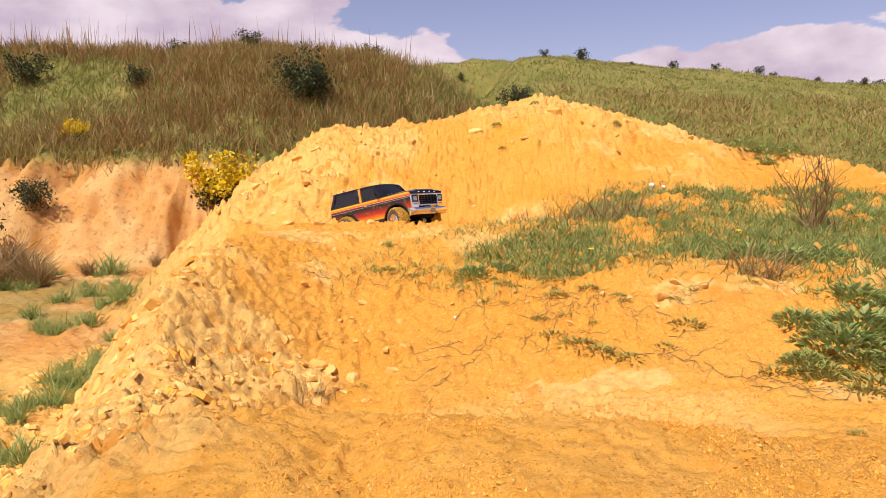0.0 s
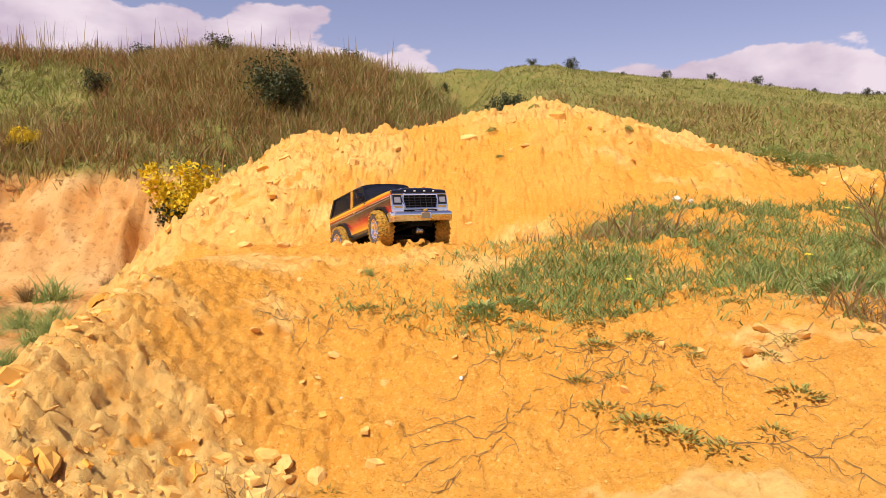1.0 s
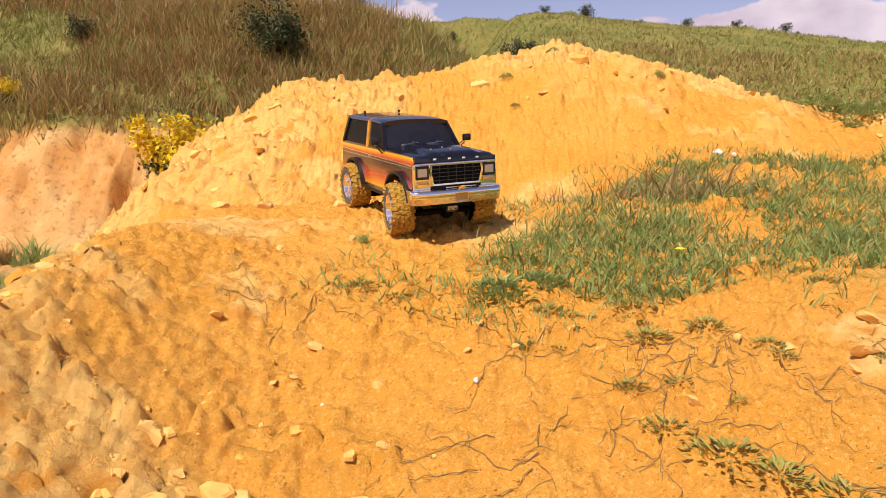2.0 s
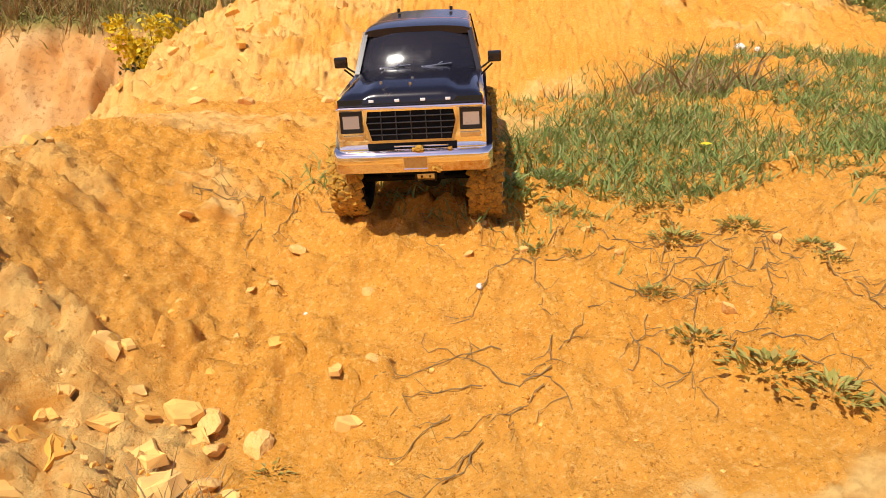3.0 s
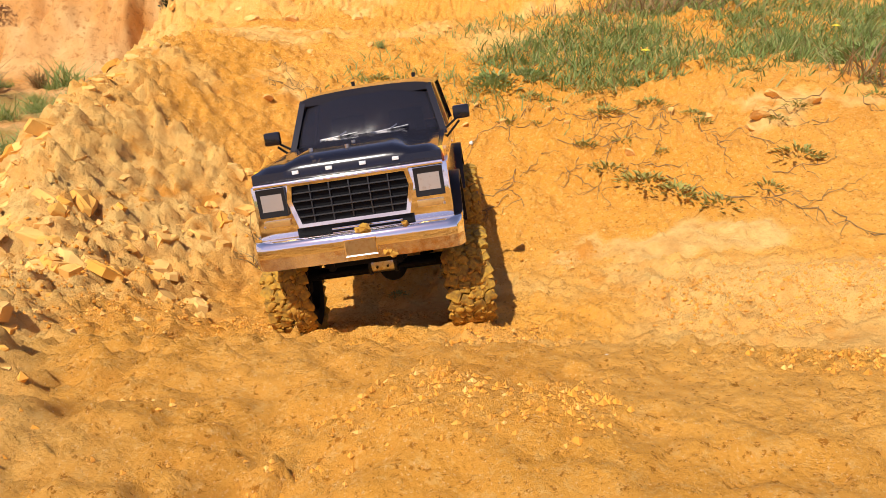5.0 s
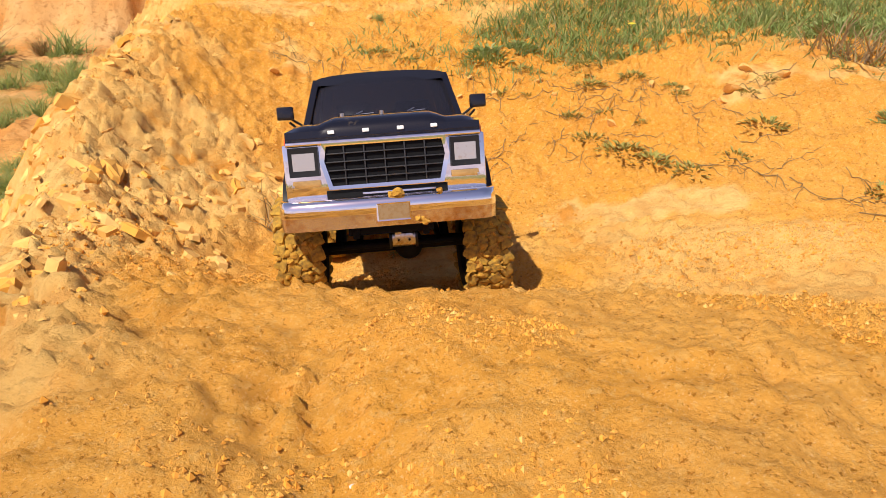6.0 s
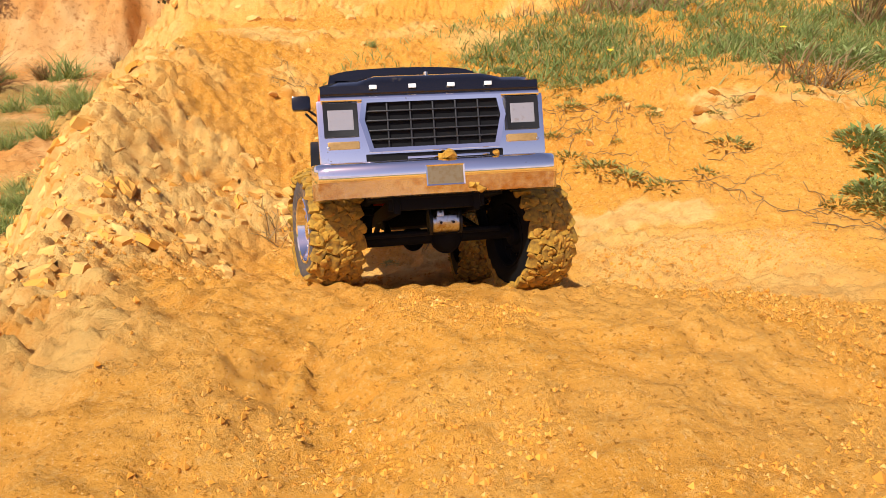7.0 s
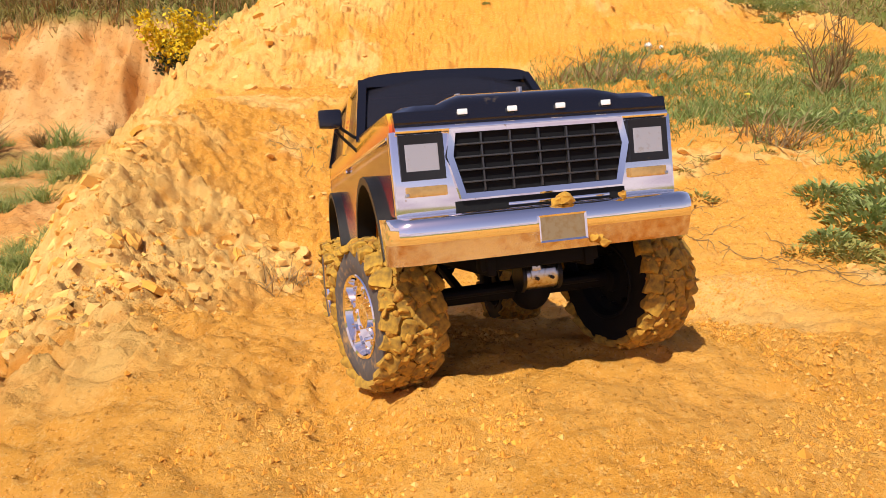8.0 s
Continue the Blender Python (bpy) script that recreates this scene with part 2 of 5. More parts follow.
def crust_zone(x, y):
    """Pale weathered crust on the mound's upper part and left shoulder."""
    up = sm(height(x, y) - UP + 0.45 * fbm(x, y, 2.6, 4, 9), 0.20, 0.42) * sm(y, 2.7, 3.0) * (1 - sm(y, 4.4, 4.8))
    left = (1 - sm(x, -0.75, -0.35)) * sm(y, 2.75, 3.0) * (1 - sm(y, 4.4, 4.7)) * sm(x, -1.9, -1.5)
    return np.clip(np.maximum(up, left) + 0.5 * fbm(x, y, 3.3, 3, 8) * (up > 0.02), 0, 1)


def track_zone(x, y):
    """The trodden floor before the camera, smooth."""
    return sm(x, -0.45, -0.15) * (1 - sm(x, 0.9, 1.3)) * (1 - sm(y, 0.95, 1.35))


def relief(x, y):
    """Clods, crust, ruts and grain."""
    near = 1 - sm(np.hypot(x, y - 1.5), 3.5, 6)
    z = 0.03 * fbm(x, y, 2.1, 3, 1) * (0.35 + 0.65 * sm(y, 2.5, 3.2)) + near * (0.007 * fbm(x, y, 9, 4, 2, 0.6) + 0.0075 * fbm(x, y, 45, 3, 4, 0.7))
    wx, wy = x + 0.03 * fbm(x, y, 8, 3, 21), y + 0.03 * fbm(x, y, 8, 3, 31)
    rub = rubble_zone(x, y)
    d1, d2, plate = cells(wx, wy * 1.2, 7.5, 2)
    z = z + rub * (0.013 * plate * sm(d2 - d1, 0.0, 0.10) - 0.008)
    d1, d2, plate = cells(wx * 1.1, wy * 1.3, 17, 4)
    z = z + (rub * 0.010 + 0.004 * near * sm(fbm(x, y, 2.6, 2, 6), 0.05, 0.3)) * plate * sm(d2 - d1, 0.0, 0.10)
    d1, d2, plate = cells(wx * 1.2, wy * 1.3, 40, 6)
    z = z + rub * 0.009 * plate * sm(d2 - d1, 0.0, 0.12)
    # broken plates on the sand slopes
    loose = sm(fbm(x, y, 3.1, 3, 12), 0.02, 0.26) * near * (1 - track_zone(x, y)) * sm(y, 0.95, 1.25) * (1 - rub)
    d1, d2, plate = cells(wx, wy * 1.6, 15, 7)
    z = z + loose * 0.020 * np.maximum(plate - 0.45, 0) * sm(d2 - d1, 0.0, 0.10) * 2
    d1, d2, plate = cells(wx, wy * 1.3, 34, 27)
    rough = near * (1 - 0.8 * track_zone(x, y)) * (0.5 + sm(fbm(x, y, 2.3, 3, 83), -0.15, 0.2))
    z = z + rough * 0.011 * np.maximum(plate - 0.35, 0)
    d1, d2, plate = cells(wx, wy * 1.2, 62, 37)
    z = z + rough * 0.0055 * np.maximum(plate - 0.3, 0)
    # crumbs on the trodden floor, thicker in drifts
    drift = near * (0.25 + sm(fbm(x, y, 4.2, 3, 61), -0.05, 0.25)) * (1 - sm(y, 1.3, 1.8))
    d1, d2, plate = cells(wx, wy * 1.1, 46, 43)
    z = z + drift * 0.010 * np.maximum(plate - 0.5, 0) * sm(d2 - d1, 0.0, 0.2)
    d1, d2, plate = cells(wx * 1.1, wy, 95, 47)
    z = z + drift * 0.0065 * np.maximum(plate - 0.4, 0)
    crust = crust_zone(x, y)
    up_y = wy + 1.1 * height(x, y)
    d1, d2, plate = cells(wx + 0.05 * up_y, up_y * 1.4, 5, 11)
    z = z + crust * 0.036 * plate * sm(d2 - d1, 0.0, 0.10)
    back = sm(y, 2.5, 2.8) * (1 - sm(y, 4.5, 5.0)) * sm(x, -1.9, -1.5)
    d1, d2, plate = cells(wx, up_y * 1.5, 12, 15)
    z = z + back * (0.020 + 0.010 * crust) * plate * sm(d2 - d1, 0.0, 0.12) + back * 0.020 * fbm(x, up_y, 5, 5, 14, 0.62)
    d1, d2, plate = cells(wx, up_y * 1.4, 27, 19)
    z = z + back * 0.020 * np.maximum(plate - 0.35, 0)
    # layers in the mound's face
    face = height(x, y) + 0.05 * fbm(x, y, 3, 3, 33)
    step = 0.075
    part_of = face / step - np.floor(face / step)
    z = z + back * 0.22 * step * (sm(part_of, 0.3, 0.75) - part_of) * (0.4 + 0.6 * crust)
    # rut and small step in the floor
    z = z - 0.016 * np.exp(-((x + 0.10 + 0.25 * (y - 0.45)) / 0.05) ** 2) * sm(y, 0.12, 0.25) * (1 - sm(y, 0.42, 0.5))
    pit = sm(fbm(x, y, 13, 3, 71), 0.24, 0.36) * sm(y, 0.1, 0.2) * (1 - sm(y, 0.85, 1.1)) * (1 - rub) * sm(np.abs(x), 0.16, 0.22)
    z = z - 0.010 * pit
    torn = np.exp(-((x + 0.09 + 0.35 * (y - 0.36)) / 0.055) ** 2 - ((y - 0.36) / 0.07) ** 2)
    d1, d2, plate = cells(wx, wy, 70, 53)
    z = z + torn * (0.012 * (plate - 0.55) - 0.010 * sm(fbm(x, y, 16, 3, 75), -0.05, 0.15))
    # gully bank, fluted by rain
    bank_y = 4.9 + 0.15 * np.sin(1.7 * x) + 0.55 * sm(x, -2.6, -1.5)
    on_bank = sm(y, bank_y - 0.3, bank_y) * (1 - sm(y, bank_y + 0.4, bank_y + 0.7)) * (1 - sm(x, -1.9, -0.9))
    z = z + on_bank * (0.22 * fbm(x * 1.6, y, 2.2, 5, 17, 0.66) - 0.13 * np.abs(fbm(x * 2.2, y * 0.5, 4, 4, 18, 0.6)))
    # hills
    far = sm(y, 5.2, 6.5)
    return z + far * (0.08 * fbm(x, y, 0.9, 3, 19) + 0.05 * fbm(x, y, 4, 3, 23)) - 0.012 * track_zone(x, y)


def ground_at(x, y):
    x, y = np.atleast_1d(np.asarray(x, float)), np.atleast_1d(np.asarray(y, float))
    return height(x, y) + relief(x, y)


def lines(fine_a, fine_b, step, low, high, grow, stops):
    """Grid lines, dense between fine_a and fine_b and wider outside."""
    mid = list(np.arange(fine_a, fine_b + step / 2, step))
    for sign, end in ((-1, low), (1, high)):
        v, s = (mid[0] if sign < 0 else mid[-1]), step
        while sign * v < sign * end:
            s = s * grow
            for reach, most in stops:
                if abs(v) < reach:
                    s = min(s, most)
                    break
            v = v + sign * s
            mid = [v] + mid if sign < 0 else mid + [v]
    return np.array(mid)


def make_ground():
    gx = lines(-0.62, 0.66, 0.0052, -900, 900, 1.06, ((1.45, 0.0088), (2.2, 0.016), (5, 0.035), (12, 0.12), (9999, 400)))
    gy = lines(0.12, 1.0, 0.0048, 0.1, 900, 1.06, ((2.65, 0.0088), (4.5, 0.016), (5.8, 0.03), (12, 0.07), (9999, 400)))
    gy = np.concatenate([lines(-0.3, 0.1, 0.02, -900, 0.1, 1.25, ((9999, 400),)), gy[gy > 0.115]])
    X, Y = np.meshgrid(gx, gy)
    Z = height(X, Y) + relief(X, Y)
    co = np.stack([X, Y, Z], -1).reshape(-1, 3)
    ny, nx = X.shape
    idx = np.arange(nx * ny).reshape(ny, nx)
    quads = np.stack([idx[:-1, :-1], idx[:-1, 1:], idx[1:, 1:], idx[1:, :-1]], -1).reshape(-1, 4)
    me = bpy.data.meshes.new("ground")
    me.vertices.add(len(co))
    me.vertices.foreach_set("co", co.astype(np.float32).ravel())
    me.loops.add(quads.size)
    me.loops.foreach_set("vertex_index", quads.astype(np.int32).ravel())
    me.polygons.add(len(quads))
    me.polygons.foreach_set("loop_start", np.arange(0, quads.size, 4, dtype=np.int32))
    me.polygons.foreach_set("use_smooth", np.ones(len(quads), bool))
    me.update(calc_edges=True)
    pale = np.clip(np.maximum(crust_zone(X, Y) * 0.62, rubble_zone(X, Y) * np.clip(0.55 + 0.4 * np.maximum(sm(-X, 0.5, 0.7), 1 - sm(Y, 0.9, 1.4)) + 1.3 * fbm(X, Y, 6, 3, 41), 0, 1)), 0, 1)
    spots = sm(fbm(X, Y, 2.4, 4, 44), 0.18, 0.42) * 0.8 * sm(Y, 0.3, 1.0) * (Y < 4.5)
    for px, py, sx, sy in ((0.61, 1.46, 0.09, 0.05), (0.56, 1.37, 0.07, 0.04), (0.84, 1.42, 0.12, 0.05), (0.80, 0.90, 0.16, 0.06), (-0.42, 1.72, 0.12, 0.10), (0.30, 1.08, 0.22, 0.06)):
        spot = np.exp(-((X - px) / sx) ** 2 - ((Y - py) / sy) ** 2) + 0.8 * fbm(X, Y, 14, 3, 47)
        spots = np.maximum(spots, sm(spot, 0.45, 0.8))
    pale = np.clip(np.maximum(pale, spots), 0, 1)
    bank = (1 - sm(X, -1.6, -0.9)) * sm(Y, 2.0, 2.6)
    bank = np.clip(bank * (1 - crust_zone(X, Y)), 0, 1)
    bare = (1 - sm(X, -1.9, -1.0)) * (1 - sm(Z - UP, 0.20, 0.34))
    meadow = sm(Y + 0.3 * fbm(X, Y, 1.5, 3, 50), 4.7, 5.0) * (1 - bare)
    meadow = np.maximum(meadow, sm(np.hypot(X, Y - 3), 9, 12))
    meadow = np.maximum(meadow, sm(X, 2.3, 2.9) * sm(Y, 2.2, 3.0) * (1 - crust_zone(X, Y)))
    meadow = np.maximum(meadow, 0.55 * bare * sm(Y, 1.5, 2.5) * (Y < 4.7) * sm(fbm(X, Y, 1.6, 4, 61), 0.06, 0.22))
    dusty = track_zone(X, Y) * np.clip(0.75 + 0.9 * fbm(X, Y, 3.5, 4, 91), 0, 1)
    for name, v in (("pale", pale), ("dusty", dusty), ("bank", bank), ("meadow", np.clip(meadow, 0, 1))):
        a = me.attributes.new(name, "FLOAT", "POINT")
        a.data.foreach_set("value", v.astype(np.float32).ravel())
    me.materials.append(M_GROUND)
    ob = new("ground", me)
    return tagged(ob, "ochre sand mound and grassy hillside, dry and cracked", "ground", kind="structure")


make_ground()


# ---- the model truck ----
def paint_material():
    """Black paint with a sunset fade and stripes along the sides."""
    m = bpy.data.materials.new("sunset_paint")
    m.use_nodes = True
    nt = m.node_tree
    N, L = nt.nodes.new, nt.links.new
    b = nt.nodes["Principled BSDF"]
    b.inputs["Roughness"].default_value = 0.22
    b.inputs["Coat Weight"].default_value, b.inputs["Coat Roughness"].default_value = 0.8, 0.08
    tc = N("ShaderNodeTexCoord")
    sep = N("ShaderNodeSeparateXYZ")
    L(tc.outputs["Object"], sep.inputs[0])
    ma = N("ShaderNodeMath")
    ma.operation = "MULTIPLY_ADD"
    L(sep.outputs[1], ma.inputs[0])
    ma.inputs[1].default_value, ma.inputs[2].default_value = 0.012, 0.0
    lift = N("ShaderNodeMath")
    lift.operation = "ADD"
    L(sep.outputs[2], lift.inputs[0])
    L(ma.outputs[0], lift.inputs[1])
    mr = N("ShaderNodeMapRange")
    mr.inputs[1].default_value, mr.inputs[2].default_value = 0.095, 0.205
    L(lift.outputs[0], mr.inputs[0])
    cr = N("ShaderNodeValToRGB")
    stops = [(0.0, (0.010, 0.008, 0.012)), (0.10, (0.012, 0.008, 0.012)), (0.14, (0.75, 0.36, 0.02)), (0.22, (0.72, 0.17, 0.012)), (0.36, (0.45, 0.022, 0.010)),
             (0.54, (0.12, 0.008, 0.010)), (0.64, (0.010, 0.008, 0.012)), (0.70, (0.012, 0.009, 0.014)), (0.715, (0.30, 0.26, 0.28)), (0.735, (0.012, 0.008, 0.012)), (0.78, (0.45, 0.025, 0.010)),
             (0.84, (0.75, 0.15, 0.012)), (0.89, (0.80, 0.42, 0.02)), (0.92, (0.80, 0.45, 0.03)), (0.945, (0.010, 0.008, 0.012))]
    while len(cr.color_ramp.elements) < len(stops):
        cr.color_ramp.elements.new(0.5)
    for e, (p, c) in zip(cr.color_ramp.elements, stops):
        e.position, e.color = p, (*c, 1)
    L(mr.outputs[0], cr.inputs[0])
    dust = N("ShaderNodeTexNoise")
    dust.inputs["Scale"].default_value, dust.inputs["Detail"].default_value = 55, 8
    L(tc.outputs["Object"], dust.inputs[0])
    low = N("ShaderNodeMapRange")
    low.inputs[1].default_value, low.inputs[2].default_value, low.inputs[3].default_value, low.inputs[4].default_value = 0.56, 0.76, 0.0, 0.35
    L(dust.outputs[0], low.inputs[0])
    mx = N("ShaderNodeMix")
    mx.data_type = "RGBA"
    L(low.outputs[0], mx.inputs[0])
    L(cr.outputs[0], mx.inputs[6])
    mx.inputs[7].default_value = (0.42, 0.24, 0.08, 1)
    L(mx.outputs[2], b.inputs["Base Color"])
    return m


M_PAINT = paint_material()
M_BLACK = mat("black_paint", (0.006, 0.006, 0.010), 0.2, second=(0.06, 0.045, 0.03), scale=18, amount=-0.1, Coat_Weight=0.6, Coat_Roughness=0.05, Specular_IOR_Level=0.35)
M_TRIM = mat("black_plastic", (0.010, 0.010, 0.011), 0.45, second=(0.09, 0.05, 0.02), scale=30, amount=0.0, bump=0.1, Specular_IOR_Level=0.35)
M_CHROME = mat("chrome", (0.92, 0.89, 0.87), 0.07, 1.0, second=(0.60, 0.45, 0.28), scale=40, amount=-0.1)
# ochre blotches in the colour stand for sand mirrored in chrome
M_REFLECT_CHROME = mat("ground_reflecting_chrome", (0.80, 0.76, 0.72), 0.22, 0.9, second=(0.55, 0.30, 0.09), scale=22, amount=0.75, bump=0.15)
M_MUD = mat("caked_mud", SAND_MUD, 0.95, second=(0.34, 0.15, 0.02), scale=40, amount=0.6, bump=1.0, bump_scale=160)
M_RUBBER = mat("dusty_rubber", (0.13, 0.075, 0.02), 0.95, second=(0.50, 0.28, 0.03), scale=34, amount=1.05, bump=0.6, bump_scale=120)
M_SIDEWALL = mat("sidewall_rubber", (0.085, 0.075, 0.07), 0.8, second=(0.38, 0.22, 0.08), scale=24, amount=0.35, bump=0.4)
M_AMBER = mat("amber_lens", (0.62, 0.38, 0.13), 0.2, 0.5, second=(0.50, 0.30, 0.10), scale=60, amount=0.5)
M_PLATE = mat("dusty_plate", (0.50, 0.36, 0.17), 0.28, 0.8, second=(0.42, 0.24, 0.07), scale=40, amount=0.6, bump=0.15)
M_LENS = mat("lamp_lens", (0.50, 0.47, 0.45), 0.18, 0.5, second=(0.40, 0.33, 0.26), scale=50, amount=0.2)
M_STEEL = mat("brushed_steel", (0.62, 0.60, 0.58), 0.3, 1.0, second=(0.40, 0.28, 0.15), scale=50, amount=0.3)
M_STRIPE = mat("red_stripe", (0.55, 0.08, 0.03), 0.3)
M_GREY = mat("grey_plastic", (0.028, 0.028, 0.031), 0.42, second=(0.06, 0.04, 0.02), scale=40, amount=0.2)
M_WHITE = mat("white_letters", (0.80, 0.80, 0.80), 0.35)
M_UNDER = mat("near_black_parts", (0.005, 0.005, 0.006), 0.8, second=(0.02, 0.012, 0.006), scale=40, amount=-0.1, Specular_IOR_Level=0.2)
M_SEAT = mat("dark_cabin", (0.03, 0.03, 0.035), 0.7, second=(0.08, 0.07, 0.07), scale=30, amount=0.4)
M_RED = mat("red_detail", (0.5, 0.03, 0.02), 0.4)


def glass_material():
    m = bpy.data.materials.new("smoked_glass")
    m.use_nodes = True
    nt = m.node_tree
    N, L = nt.nodes.new, nt.links.new
    b = nt.nodes["Principled BSDF"]
    b.inputs["Base Color"].default_value = (0.02, 0.02, 0.028, 1)
    b.inputs["Roughness"].default_value, b.inputs["Specular IOR Level"].default_value = 0.07, 0.6
    clear = N("ShaderNodeBsdfTransparent")
    clear.inputs[0].default_value = (0.62, 0.62, 0.70, 1)
    tc = N("ShaderNodeTexCoord")
    d = N("ShaderNodeTexNoise")
    d.inputs["Scale"].default_value, d.inputs["Detail"].default_value = 34, 7
    L(tc.outputs["Object"], d.inputs[0])
    r = N("ShaderNodeMapRange")
    r.inputs[1].default_value, r.inputs[2].default_value, r.inputs[3].default_value, r.inputs[4].default_value = 0.5, 0.7, 0.13, 0.26
    L(d.outputs[0], r.inputs[0])
    L(r.outputs[0], b.inputs["Roughness"])
    mix = N("ShaderNodeMixShader")
    mix.inputs[0].default_value = 0.6
    L(clear.outputs[0], mix.inputs[1])
    L(b.outputs[0], mix.inputs[2])
    L(mix.outputs[0], nt.nodes["Material Output"].inputs[0])
    return m


M_GLASS = glass_material()


def part(name, bm, material, parent, label="", smooth=True):
    """Links a bmesh as one mesh object under a thing or a part."""
    me = bpy.data.meshes.new(name)
    bmesh.ops.recalc_face_normals(bm, faces=bm.faces)
    bm.to_mesh(me)
    bm.free()
    for mt in material if isinstance(material, (list, tuple)) else [material]:
        me.materials.append(mt)
    if smooth:
        me.polygons.foreach_set("use_smooth", np.ones(len(me.polygons), bool))
        me.set_sharp_from_angle(angle=radians(35))
    ob = new(name, me)
    if parent:
        ob.parent = parent
    return tagged(ob, label) if label else ob


def box(bm, cx, cy, cz, sx, sy, sz, bevel=0.0, m=None):
    """A box with rounded edges added to bm; m: a further turn."""
    t = Matrix.Translation((cx, cy, cz)) @ (m or Matrix()) @ Matrix.Diagonal((sx, sy, sz, 1))
    made = bmesh.ops.create_cube(bm, size=1, matrix=t)
    if bevel:
        edges = {e for v in made["verts"] for e in v.link_edges}
        bmesh.ops.bevel(bm, geom=list(edges), offset=bevel, segments=2, affect="EDGES", profile=0.6)
    return bm


def rod(bm, a, b, r, r2=None, n=8):
    a, b = Vector(a), Vector(b)
    q = (b - a).to_track_quat("Z", "Y").to_matrix().to_4x4()
    bmesh.ops.create_cone(bm, cap_ends=True, segments=n, radius1=r, radius2=r if r2 is None else r2, depth=(b - a).length, matrix=Matrix.Translation((a + b) / 2) @ q)
    return bm


def slab(outline, thick, holes=()):
    """An outline in (y, z) made into a plate from x = 0 to x = thick."""
    bm = bmesh.new()
    rings = []
    for ring in (outline, *holes):
        vs = [bm.verts.new((0, y, z)) for y, z in ring]
        rings.append(vs)
        for i in range(len(vs)):
            bm.edges.new((vs[i - 1], vs[i]))
    bmesh.ops.triangle_fill(bm, edges=bm.edges[:], use_beauty=True)
    out = bmesh.ops.extrude_face_region(bm, geom=bm.faces[:])
    for g in out["geom"]:
        if isinstance(g, bmesh.types.BMVert):
            g.co.x += thick
    bmesh.ops.dissolve_limit(bm, angle_limit=radians(1), verts=bm.verts[:], edges=bm.edges[:])
    return bm


def loft(sections):
    """A skin through closed rings of equal length, capped."""
    bm = bmesh.new()
    rows = [[bm.verts.new(p) for p in ring] for ring in sections]
    n = len(rows[0])
    for a, b in zip(rows, rows[1:]):
        for i in range(n):
            bm.faces.new((a[i - 1], a[i], b[i], b[i - 1]))
    bm.faces.new(rows[0][::-1])
    bm.faces.new(rows[-1])
    return bm


def arc(cy, cz, r, a, b, n):
    return [(cy + r * math.cos(radians(a + (b - a) * i / n)), cz + r * math.sin(radians(a + (b - a) * i / n))) for i in range(n + 1)]


def strip(points, w, h):
    """A bar of section w by h along a line of points (its width lies across x and z)."""
    rings = []
    for i, p in enumerate(points):
        a, b = Vector(points[max(i - 1, 0)]), Vector(points[min(i + 1, len(points) - 1)])
        d = (b - a).normalized()
        s = d.cross(Vector((1, 0, 0)))
        s = s.normalized() if s.length > 1e-4 else Vector((0, 0, 1))
        o = Vector((1, 0, 0))
        rings.append([Vector(p) + o * (w / 2 * k) + s * (h / 2 * l) for k, l in ((-1, -1), (1, -1), (1, 1), (-1, 1))])
    return loft(rings)


FRONT, REAR, HALF = -0.152, 0.158, 0.1035   # axles and half the track
TYRE_R, TYRE_W = 0.0605, 0.050


